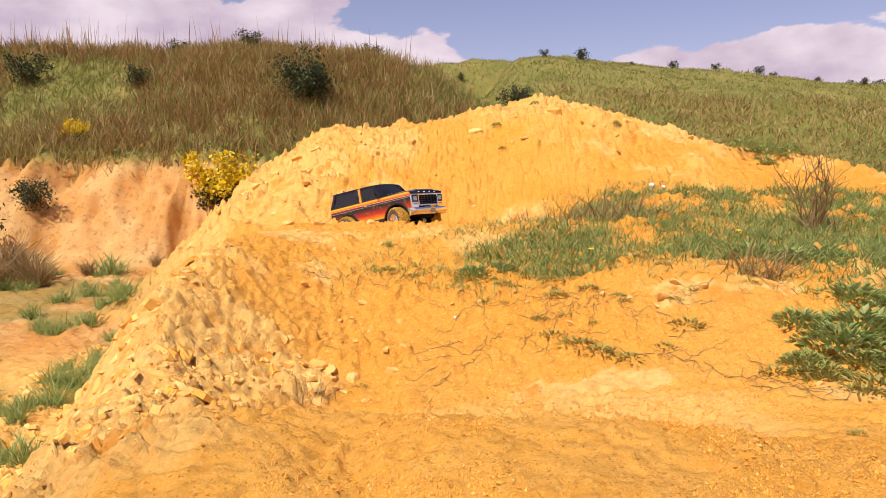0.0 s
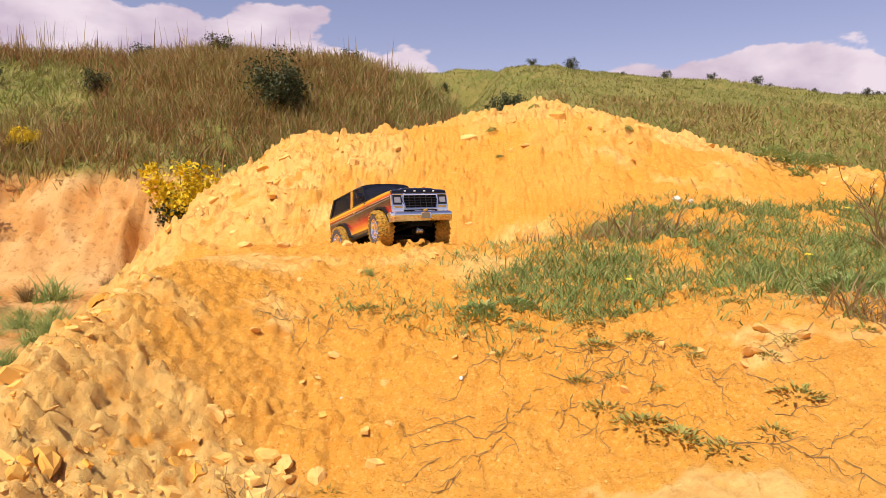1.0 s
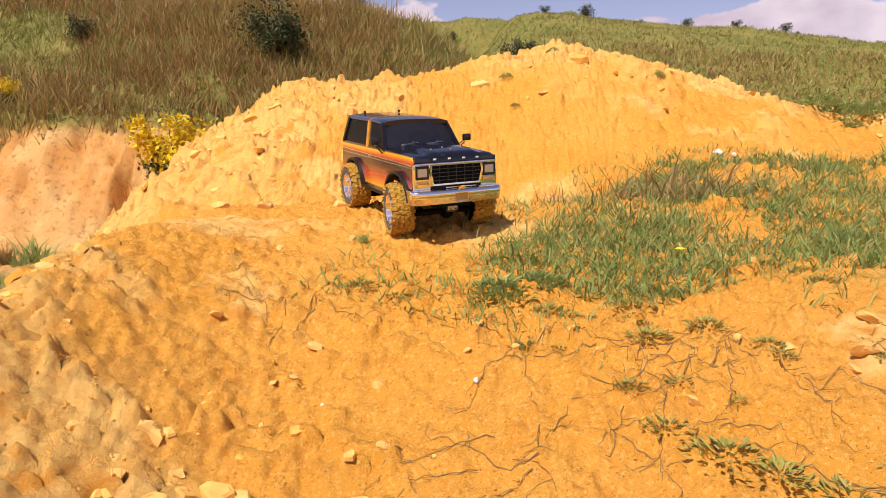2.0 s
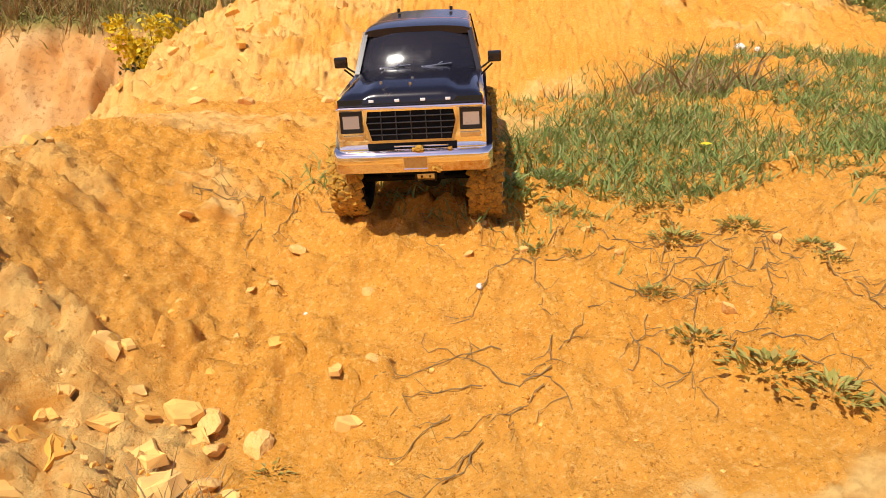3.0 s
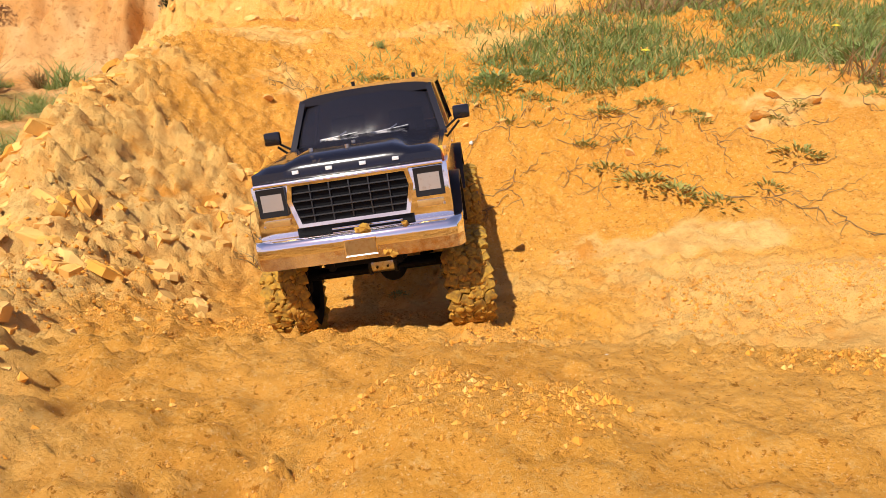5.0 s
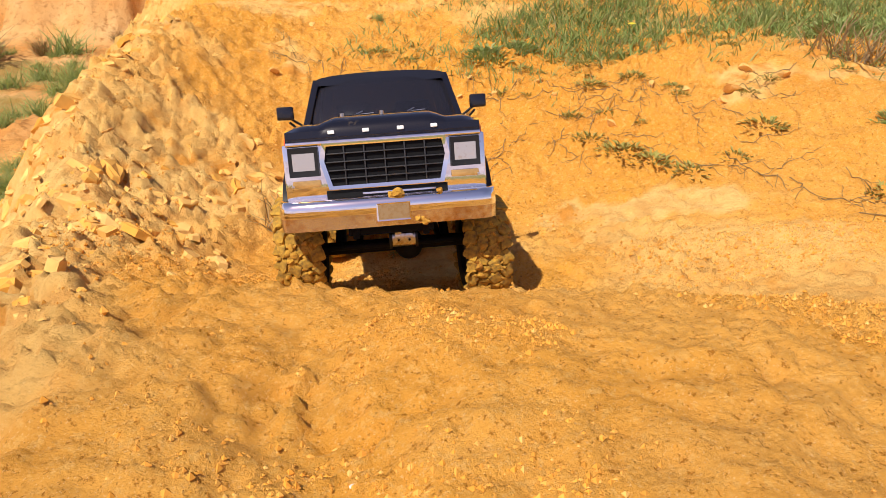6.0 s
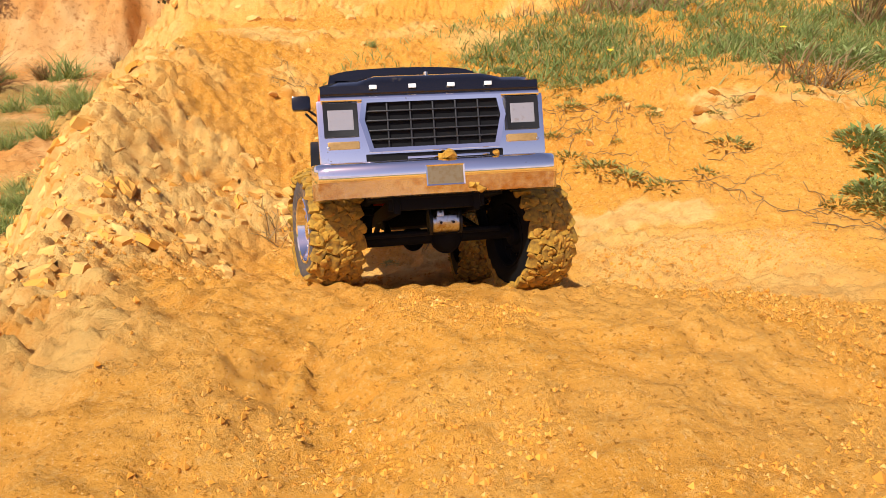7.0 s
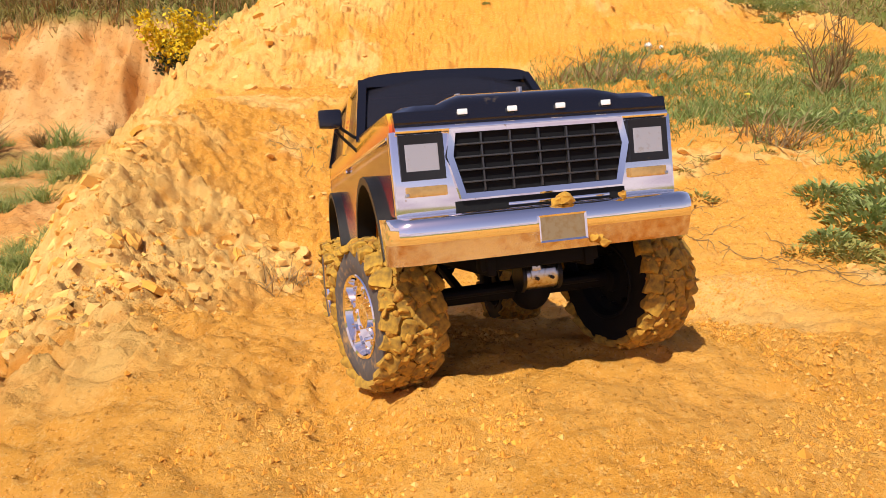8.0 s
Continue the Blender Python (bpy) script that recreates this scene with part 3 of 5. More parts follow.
def make_wheel(truck, name, outer):
    wheel = new(name)
    wheel.parent = truck
    # carcass: a revolved section, then rows of lugs
    bm = bmesh.new()
    prof = [(-0.020, 0.030), (-0.0235, 0.036), (-0.0245, 0.046), (-0.0225, 0.0525), (-0.017, 0.0555), (0, 0.0562), (0.017, 0.0555), (0.0225, 0.0525), (0.0245, 0.046), (0.0235, 0.036), (0.020, 0.030)]
    seg = 40
    rings = [[bm.verts.new((x, r * math.cos(2 * math.pi * i / seg), r * math.sin(2 * math.pi * i / seg))) for x, r in prof] for i in range(seg)]
    for i in range(seg):
        a, b = rings[i - 1], rings[i]
        for j in range(len(prof) - 1):
            f = bm.faces.new((a[j], a[j + 1], b[j + 1], b[j]))
            # outer sidewall in sidewall rubber, inner sidewall near black
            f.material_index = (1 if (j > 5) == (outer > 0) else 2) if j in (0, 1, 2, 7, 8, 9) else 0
    for v in bm.verts:
        if math.hypot(v.co.y, v.co.z) > 0.05:
            v.co += Vector(noise.noise_vector(v.co * 70)) * 0.0014
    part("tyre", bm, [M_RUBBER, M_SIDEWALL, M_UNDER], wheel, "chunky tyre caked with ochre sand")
    rnd = random.Random(5)
    shapes = []
    for k in range(5):
        bm = bmesh.new()
        box(bm, 0, 0, 0, 0.0140, 0.0148, 0.0080, 0.0030)
        bmesh.ops.subdivide_edges(bm, edges=[e for e in bm.edges if e.calc_length() > 0.004], cuts=2, use_grid_fill=True)
        for v in bm.verts:
            v.co += Vector(noise.noise_vector(v.co * 110 + Vector((k * 9.1, 0, 0)))) * 0.0023 + Vector(noise.noise_vector(v.co * 420 + Vector((0, k * 5.3, 0)))) * 0.0010
        first = part("lug", bm, M_RUBBER, wheel)
        shapes.append(first)
    used = 0
    for x, ph in ((-0.0190, 0.0), (-0.0063, 0.5), (0.0063, 0.0), (0.0190, 0.5)):
        shoulder = abs(x) > 0.01
        for k in range(22):
            ob = shapes[used] if used < 5 else new("lug", shapes[rnd.randrange(5)].data)
            used += 1
            ob.parent = wheel
            skew = (0.45 if x > 0 else -0.45) * (1 if k % 2 else 0.6)
            lean = (0.32 if x > 0 else -0.32) if shoulder else 0.0
            turn = Matrix.Rotation(2 * math.pi * (k + ph) / 22, 4, "X") @ Matrix.Translation((x, 0, 0.0540 if shoulder else 0.0553))
            ob.matrix_basis = turn @ Matrix.Rotation(skew, 4, "Z") @ Matrix.Rotation(lean, 4, "Y") @ Matrix.Diagonal((rnd.uniform(0.9, 1.12), rnd.uniform(0.9, 1.15), rnd.uniform(0.8, 1.1), 1))
    # mud pressed between the lugs
    bm = bmesh.new()
    for k in range(380):
        a, x = rnd.uniform(0, 6.283), rnd.uniform(-0.024, 0.024)
        turn = Matrix.Rotation(a, 4, "X") @ Matrix.Translation((x, 0, rnd.uniform(0.0565, 0.0595) - 0.3 * max(0, abs(x) - 0.013)))
        bmesh.ops.create_icosphere(bm, subdivisions=2, radius=1, matrix=turn @ Matrix.Rotation(rnd.uniform(0, 3), 4, "Z") @ Matrix.Diagonal((rnd.uniform(0.001, 0.005), rnd.uniform(0.001, 0.0055), rnd.uniform(0.001, 0.0032), 1)))
    for v in bm.verts:
        v.co += Vector(noise.noise_vector(v.co * 160)) * 0.0022
    tagged(part("mud", bm, M_MUD, wheel, "crumbs of wet ochre sand"), kind="stuff")
    for side in (-1, 1):
        bm = bmesh.new()
        prof = [(0.0225, 0.0335), (0.0235, 0.0325), (0.0225, 0.0305), (0.014, 0.0285), (0.010, 0.022), (0.012, 0.018), (0.0135, 0.011), (0.019, 0.0095), (0.020, 0.006), (0.020, 0.0005)]
        seg = 32
        rings = [[bm.verts.new((side * x, r * math.cos(2 * math.pi * i / seg), r * math.sin(2 * math.pi * i / seg))) for x, r in prof] for i in range(seg)]
        for i in range(seg):
            a, b = rings[i - 1], rings[i]
            for j in range(len(prof) - 1):
                bm.faces.new((a[j], a[j + 1], b[j + 1], b[j]))
        for k in range(10):
            a = 2 * math.pi * k / 10
            rod(bm, (side * 0.0105, 0.0215 * math.cos(a), 0.0215 * math.sin(a)), (side * 0.0165, 0.0215 * math.cos(a), 0.0215 * math.sin(a)), 0.0018, n=6)
        # chrome on the outer side, near black on the inner
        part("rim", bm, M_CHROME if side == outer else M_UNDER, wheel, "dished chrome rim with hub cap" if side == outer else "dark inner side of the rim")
    return wheel


def make_truck():
    truck = tagged(new("model_truck"), "black radio-controlled off-road model truck with sunset stripes", "model truck")
    R = 0.072  # wheel arch radius
    for side in (-1, 1):
        s = "side_panel"
        out = [(-0.236, 0.128), (-0.236, 0.190), (-0.226, 0.199), (-0.060, 0.203), (0.262, 0.200), (0.266, 0.190), (0.268, 0.118), (0.262, 0.112)]
        out += arc(REAR, 0.085, R, 22, 158, 14) + [(0.088, 0.098), (-0.082, 0.098)] + arc(FRONT, 0.085, R, 14, 140, 14)
        bm = slab(out, 0.010 * side)
        for v in bm.verts:
            v.co.x += side * 0.0915
            v.co.x -= side * 0.10 * max(0, v.co.z - 0.182) + side * 0.06 * max(0, 0.125 - v.co.z)
        panel = part(s, bm, M_PAINT, truck, "black side with yellow, orange and red sunset stripes")
        # flares
        for cy, nm in ((FRONT, "fender_flare"), (REAR, "fender_flare")):
            pts = [(side * (0.1035), y, z) for y, z in arc(cy, 0.085, R + 0.002, 2 if cy == FRONT else 12, 168, 16)]
            part(nm, strip(pts, 0.016, 0.006), M_TRIM, truck, "glossy dark wheel arch flare")
        bm = bmesh.new()
        box(bm, side * 0.094, 0.004, 0.094, 0.014, 0.165, 0.010, 0.003)
        part("rocker_rail", bm, M_TRIM, truck)
        bm = bmesh.new()
        box(bm, side * 0.1025, 0.035, 0.178, 0.003, 0.018, 0.004, 0.001)
        part("door_handle", bm, M_CHROME, truck)
        # belt moulding
        bm = bmesh.new()
        box(bm, side * 0.1015, 0.015, 0.1815, 0.003, 0.49, 0.0028, 0.0008, Matrix.Rotation(0.0, 4, "X"))
        part("belt_moulding", bm, M_CHROME, truck)
        # mirrors
        bm = bmesh.new()
        rod(bm, (side * 0.096, -0.050, 0.200), (side * 0.118, -0.056, 0.216), 0.0015)
        rod(bm, (side * 0.098, -0.046, 0.190), (side * 0.118, -0.054, 0.210), 0.0015)
        arm = part("mirror_arm", bm, M_TRIM, truck)
        bm = bmesh.new()
        box(bm, side * 0.122, -0.056, 0.221, 0.021, 0.009, 0.017, 0.003)
        part("mirror", bm, M_BLACK, arm, "glossy black wing mirror")
    # cabin: pillars and glass from the belt to the roof
    zt = 0.262
    W0, W1 = 0.0975, 0.0835

    def corner(y, z, k):
        return (k * (W0 + (W1 - W0) * (z - 0.2) / (zt - 0.2)), y, z)

    lines_y = ((-0.062, -0.012), (0.062, 0.078), (0.258, 0.238))
    for k in (-1, 1):
        for (yb, yt), w in zip(lines_y, (0.008, 0.012, 0.014)):
            a, b = Vector(corner(yb, 0.198, k)), Vector(corner(yt, zt, k))
            bm = bmesh.new()
            d = b - a
            rings = [[p + Vector((ox * 0.004, oy * w / 2, 0)) for ox, oy in ((-1, -1), (1, -1), (1, 1), (-1, 1))] for p in (a, a + d * 0.5, b)]
            bm.free()
            part("pillar", loft(rings), M_STRIPE_PILLAR if w == 0.012 else M_BLACK, truck)
        for (a0, a1), (b0, b1), nm in ((lines_y[0], lines_y[1], "door_window"), (lines_y[1], lines_y[2], "quarter_window")):
            bm = bmesh.new()
            q = [corner(a0 + 0.004, 0.199, k), corner(b0 - 0.006, 0.199, k), corner(b1 - 0.006, zt - 0.004, k), corner(a1 + 0.004, zt - 0.004, k)]
            ring = [Vector(p) for p in q]
            part(nm, loft([ring, [p - Vector((k * 0.002, 0, 0)) for p in ring]]), M_GLASS, truck, "dark tinted window", smooth=False)

    def pane(yb, yt, inset, nm, thick, bow):
        """A sheet of glass bowed across and a little from bottom to top."""
        bm = bmesh.new()
        cols, rise = 15, 8
        skins = []
        for off in (0, thick):
            skin = []
            for j in range(rise + 1):
                v = j / rise
                z = 0.200 + (zt - 0.203) * v
                half = abs(corner(0, z, 1)[0]) * inset
                skin.append([bm.verts.new((half * u, yb + (yt - yb) * v + off + bow * (abs(u) ** 2.2 - 0.5) - 0.35 * bow * math.sin(math.pi * v), z)) for u in np.linspace(-1, 1, cols)])
            skins.append(skin)
        for skin in skins:
            for j in range(rise):
                for i in range(cols - 1):
                    bm.faces.new((skin[j][i], skin[j][i + 1], skin[j + 1][i + 1], skin[j + 1][i]))
        rim = [[k[0][i] for i in range(cols)] + [k[j][-1] for j in range(1, rise + 1)] + [k[-1][i] for i in range(cols - 2, -1, -1)] + [k[j][0] for j in range(rise - 1, 0, -1)] for k in skins]
        for i in range(len(rim[0])):
            bm.faces.new((rim[0][i - 1], rim[0][i], rim[1][i], rim[1][i - 1]))
        return part(nm, bm, M_GLASS, truck, "dusty curved windscreen" if nm == "windscreen" else "dark tinted rear window")

    pane(-0.064, -0.014, 0.955, "windscreen", 0.002, 0.015)
    pane(0.262, 0.242, 0.95, "rear_window", -0.002, -0.004)
    # roof: crowned skin in two lengths, with the stripe between
    def roof(y0, y1, drop0, name, mt, label=""):
        rings = []
        for i in range(7):
            y = y0 + (y1 - y0) * i / 6
            edge = drop0 * (1 - i / 6) ** 3
            top = [(math.sin(a) * (W1 + 0.003), y, zt - 0.002 + 0.012 * max(0, math.cos(a)) ** 0.55 - edge) for a in np.linspace(-math.pi / 2, math.pi / 2, 15)]
            rings.append([Vector(p) for p in top] + [Vector((W1, y, zt - 0.004 - edge)), Vector((-W1, y, zt - 0.004 - edge))])
        return part(name, loft(rings), mt, truck, label)

    roof(-0.019, 0.071, 0.004, "cab_roof", M_BLACK)
    roof(0.071, 0.076, 0, "roof_stripe", M_STRIPE, "thin red roof stripe")
    roof(0.076, 0.250, 0, "rear_roof", M_BLACK)
    for x in (-0.05, 0.05):
        bm = bmesh.new()
        rod(bm, (x, 0.215, 0.272), (x, 0.215, 0.279), 0.003)
        part("body_post", bm, M_TRIM, truck)
    # bonnet with raised middle and a rolled front lip
    rings = []
    for y, z, dz, w in ((-0.2405, 0.186, 0.0, 0.098), (-0.243, 0.190, 0.0, 0.0985), (-0.242, 0.197, 0.0005, 0.0985), (-0.236, 0.2015, 0.0035, 0.0985), (-0.222, 0.2035, 0.006, 0.0980), (-0.14, 0.2055, 0.007, 0.0965), (-0.075, 0.2065, 0.006, 0.0955), (-0.056, 0.206, 0.003, 0.0955)):
        top = []
        for u in np.linspace(-1, 1, 25):
            bulge = dz * (1 - float(sm(np.array(abs(u)), 0.52, 0.66)))
            crown = -0.006 * max(0, abs(u) - 0.9) / 0.1 if y > -0.24 else 0.0
            top.append(Vector((u * w, y, z + bulge + crown)))
        rings.append(top + [Vector((w, y, 0.184)), Vector((-w, y, 0.184))])
    bonnet = part("bonnet", loft(rings), M_BLACK, truck, "glossy black bonnet with raised centre")
    for x in (-0.052, -0.017, 0.018, 0.052):
        bm = bmesh.new()
        box(bm, x, -0.2438, 0.1948, 0.0068, 0.002, 0.0036, 0.0005)
        part("badge_mark", bm, M_WHITE, bonnet, "small white raised badge mark")
    for x in (-0.03, 0.03):
        bm = bmesh.new()
        box(bm, x, -0.068, 0.2095, 0.03, 0.012, 0.002, 0.0008)
        part("cowl_vent", bm, M_TRIM, truck)
    for x, d in ((-0.045, 1), (0.02, 1)):
        bm = bmesh.new()
        rod(bm, (x - 0.012, -0.070, 0.2115), (x + 0.034, -0.062, 0.2145), 0.0012, 0.0009)
        rod(bm, (x - 0.012, -0.070, 0.2115), (x - 0.012, -0.066, 0.2065), 0.0022)
        rod(bm, (x + 0.012, -0.068, 0.214), (x + 0.02, -0.063, 0.2175), 0.0008)
        part("wiper", bm, M_STEEL, truck, "small chrome windscreen wiper")
    for x, y in ((-0.07, -0.2), (0.0, -0.17), (0.0, -0.215)):
        bm = bmesh.new()
        rod(bm, (x * 0.6, y, 0.209), (x * 0.6, y, 0.2135), 0.0022)
        part("body_pin", bm, M_STEEL, truck)
    # front: chrome surround, grille, lamps
    def prism(ring, y0, y1):
        return loft([[Vector((x, y, z)) for x, z in ring] for y in (y0, y1)])

    def hoop(outer_ring, inner_ring, y0, y1):
        bm = bmesh.new()
        n = len(outer_ring)
        rows = [[bm.verts.new((x, y, z)) for x, z in ring] for ring, y in ((outer_ring, y0), (outer_ring, y1), (inner_ring, y1 + 0.0008), (inner_ring, y0))]
        for q in range(4):
            for i in range(n):
                bm.faces.new((rows[q][i - 1], rows[q][i], rows[(q + 1) % 4][i], rows[(q + 1) % 4][i - 1]))
        return bm

    bm = bmesh.new()
    box(bm, 0, -0.2375, 0.1565, 0.2055, 0.008, 0.0570, 0.002)
    part("front_panel", bm, M_CHROME, truck, "polished chrome front panel")
    # added chrome rod that catches the sun as a glint over the grille
    bm = bmesh.new()
    rod(bm, (-0.0985, -0.2425, 0.1848), (0.0985, -0.2425, 0.1848), 0.0027, n=16)
    part("nose_glint_rod", bm, M_CHROME, truck)
    six = ((-0.0585, 0.1810), (-0.0612, 0.1660), (-0.0548, 0.1408), (0.0548, 0.1408), (0.0612, 0.1660), (0.0585, 0.1810))
    big = ((-0.0625, 0.1840), (-0.0660, 0.1660), (-0.0585, 0.1372), (0.0585, 0.1372), (0.0660, 0.1660), (0.0625, 0.1840))
    part("grille_surround", hoop(big, six, -0.2405, -0.2462), M_CHROME, truck, "polished chrome grille surround")
    grille = part("grille", prism(six, -0.2405, -0.2422), M_UNDER, truck, "black grille with thin bars", smooth=False)
    for z, wd in ((0.1482, 0.112), (0.1562, 0.116), (0.1648, 0.120), (0.1732, 0.118)):
        bm = bmesh.new()
        box(bm, 0, -0.2440, z, wd, 0.0035, 0.0012, 0.0004)
        part("bar", bm, M_GREY, grille)
    for x in np.linspace(-0.041, 0.041, 5):
        bm = bmesh.new()
        box(bm, x, -0.2434, 0.161, 0.0013, 0.0035, 0.039, 0.0004)
        part("bar", bm, M_GREY, grille)
    for sgn in (-1, 1):
        cx, cz = sgn * 0.0822, 0.1668

        def square(hw, hh):
            return ((cx - hw, cz - hh), (cx + hw, cz - hh), (cx + hw, cz + hh), (cx - hw, cz + hh))

        lamp = part("headlight", hoop(square(0.0150, 0.0148), square(0.0112, 0.0088), -0.2400, -0.2450), M_TRIM, truck, "square headlight in a thick black bezel")
        ribs = [(cx + (k - 9) * 0.00124, -0.2440 - (0.00035 if k % 2 else 0.0)) for k in range(19)]
        outline = ribs + [(cx + 0.0113, -0.2402), (cx - 0.0113, -0.2402)]
        bm = loft([[Vector((x, y, z)) for x, y in outline] for z in (cz - 0.0088, cz + 0.0088)])
        part("lens", bm, M_LENS, lamp, "ribbed grey lens")
        bm = bmesh.new()
        box(bm, sgn * 0.081, -0.2422, 0.1445, 0.028, 0.005, 0.0068, 0.001)
        part("turn_signal", bm, M_AMBER, truck, "dusty amber turn signal")
        bm = bmesh.new()
        box(bm, sgn * 0.0945, -0.2440, 0.1425, 0.0025, 0.003, 0.0025, 0.0005)
        part("screw", bm, M_STEEL, truck)
    # slot and bumper
    bm = bmesh.new()
    box(bm, 0, -0.2395, 0.1322, 0.124, 0.006, 0.0072)
    part("valance_slot", bm, M_UNDER, truck)
    bm = bmesh.new()
    box(bm, 0.012, -0.2425, 0.1312, 0.075, 0.003, 0.0022, 0.0006)
    part("valance_bar", bm, M_CHROME, truck)
    sec = [(0.006, 0.0968), (-0.0075, 0.0972), (-0.0125, 0.1112), (-0.0140, 0.1135), (-0.0140, 0.1205), (-0.0130, 0.1240), (-0.0108, 0.1265), (-0.0078, 0.1280), (-0.0045, 0.1285), (0.006, 0.1285)]
    rings = []
    for x, back in ((-0.111, 0.022), (-0.1100, 0.013), (-0.1045, 0.0045), (-0.095, 0.001), (-0.03, 0), (0.03, 0), (0.095, 0.001), (0.1045, 0.0045), (0.1100, 0.013), (0.111, 0.022)):
        rings.append([Vector((x, -0.2475 + y + back, z)) for y, z in sec])
    bmp = loft(rings)
    # lower faces take the chrome with the painted ground reflection
    for f in bmp.faces:
        f.material_index = 1 if f.calc_center_median().z < 0.112 else 0
    bumper = part("front_bumper", bmp, [M_CHROME, M_REFLECT_CHROME], truck, "chrome front bumper, sand reflection painted on below")
    plate = ((-0.0125, 0.1035), (0.0215, 0.1035), (0.0215, 0.1215), (-0.0125, 0.1215))
    inner = ((-0.0112, 0.1048), (0.0202, 0.1048), (0.0202, 0.1202), (-0.0112, 0.1202))
    part("plate_frame", hoop(plate, inner, -0.2560, -0.2632), M_CHROME, bumper)
    part("plate", prism(inner, -0.2560, -0.2622), M_PLATE, bumper, "blank dusty chrome plate", smooth=False)
    for cx, cz, r in ((0.010, 0.1310, 0.0052), (0.005, 0.1298, 0.004), (0.052, 0.1300, 0.0030), (0.030, 0.1025, 0.0046), (0.036, 0.0990, 0.0036)):
        bm = bmesh.new()
        bmesh.ops.create_icosphere(bm, subdivisions=3, radius=r, matrix=Matrix.Translation((cx, -0.2565, cz)) @ Matrix.Diagonal((1.2, 0.8, 0.75, 1)))
        for v in bm.verts:
            v.co += Vector(noise.noise_vector(v.co * 300)) * 0.0022
        part("mud_clod", bm, M_MUD, bumper, "lump of ochre mud")
    # tail
    bm = bmesh.new()
    box(bm, 0, 0.266, 0.158, 0.186, 0.006, 0.082, 0.002)
    part("tailgate", bm, M_PAINT, truck)
    bm = bmesh.new()
    box(bm, 0, 0.276, 0.112, 0.20, 0.014, 0.026, 0.004)
    part("rear_bumper", bm, M_CHROME, truck)
    # cabin inside and underside
    bm = bmesh.new()
    box(bm, 0, 0.09, 0.165, 0.182, 0.34, 0.012)
    box(bm, 0, -0.052, 0.196, 0.180, 0.03, 0.020, 0.004)
    box(bm, 0, -0.15, 0.150, 0.182, 0.16, 0.010)
    box(bm, 0, -0.228, 0.155, 0.19, 0.006, 0.06)
    part("cabin_floor", bm, M_UNDER, truck)
    for x in (-0.042, 0.042):
        bm = bmesh.new()
        box(bm, x, 0.035, 0.180, 0.05, 0.05, 0.018, 0.005)
        box(bm, x, 0.062, 0.206, 0.05, 0.014, 0.05, 0.005)
        part("seat", bm, M_SEAT, truck)
    bm = bmesh.new()
    bmesh.ops.create_cone(bm, cap_ends=False, segments=20, radius1=0.019, radius2=0.0175, depth=0.003, matrix=Matrix.Translation((0.042, -0.024, 0.211)) @ Matrix.Rotation(-1.1, 4, "X"))
    part("steering_wheel", bm, M_TRIM, truck)
    bm = bmesh.new()
    box(bm, -0.012, -0.03, 0.213, 0.004, 0.006, 0.016, 0.001, Matrix.Rotation(0.5, 4, "Y"))
    part("dashboard_light", bm, M_RED, truck)
    bm = bmesh.new()
    for x in (-0.037, 0.037):
        box(bm, x, 0.0, 0.090, 0.007, 0.46, 0.017, 0.002)
    box(bm, 0, -0.222, 0.092, 0.09, 0.012, 0.014, 0.002)
    box(bm, 0, 0.01, 0.088, 0.07, 0.12, 0.03, 0.006)
    box(bm, 0, 0.20, 0.105, 0.16, 0.10, 0.012)
    part("chassis", bm, M_UNDER, truck, "dark ladder chassis")
    for side in (-1, 1):
        for cy in (FRONT, REAR):
            bm = bmesh.new()
            box(bm, side * 0.060, cy, 0.128, 0.006, 0.150, 0.066, 0.002)
            box(bm, side * 0.078, cy, 0.162, 0.040, 0.150, 0.004)
            part("inner_fender", bm, M_UNDER, truck)
    bm = bmesh.new()
    box(bm, 0, -0.205, 0.108, 0.118, 0.05, 0.026, 0.004)
    part("skid_plate", bm, M_UNDER, truck)
    for cy in (FRONT, REAR):
        axle = new("axle")
        axle.parent = truck
        bm = bmesh.new()
        rod(bm, (-0.085, cy, 0.0605), (0.085, cy, 0.0605), 0.0075, n=12)
        bmesh.ops.create_icosphere(bm, subdivisions=3, radius=0.019, matrix=Matrix.Translation((0.018, cy, 0.0605)) @ Matrix.Diagonal((0.9, 1.0, 1.0, 1)))
        for sx in (-0.04, 0.055):
            rod(bm, (sx, cy, 0.062), (sx * 0.9, cy * 0.25, 0.085), 0.004)
        part("housing", bm, M_UNDER, axle)
        for sx in (-0.062, 0.062):
            bm = bmesh.new()
            rod(bm, (sx, cy + 0.01, 0.066), (sx * 0.85, cy + 0.03, 0.145), 0.0055)
            for k in range(7):
                z = 0.085 + 0.007 * k
                rod(bm, (sx * (1 - 0.02 * k), cy + 0.0135 + 0.0022 * k, z), (sx * (1 - 0.02 * k), cy + 0.0140 + 0.0022 * k, z + 0.0022), 0.0085, n=12)
            part("shock_absorber", bm, M_UNDER, axle, "black coil-over damper")
    bm = bmesh.new()
    rod(bm, (-0.07, FRONT - 0.02, 0.064), (0.07, FRONT - 0.02, 0.064), 0.003)
    part("steering_link", bm, M_UNDER, truck)
    bm = bmesh.new()
    rod(bm, (0.000, FRONT - 0.034, 0.0745), (0.026, FRONT - 0.034, 0.0745), 0.0115, n=20)
    box(bm, 0.013, FRONT - 0.044, 0.0760, 0.020, 0.006, 0.0075, 0.001)
    box(bm, 0.007, FRONT - 0.046, 0.0815, 0.007, 0.005, 0.006, 0.001)
    servo = part("steering_servo", bm, M_STEEL, truck, "bare metal steering servo")
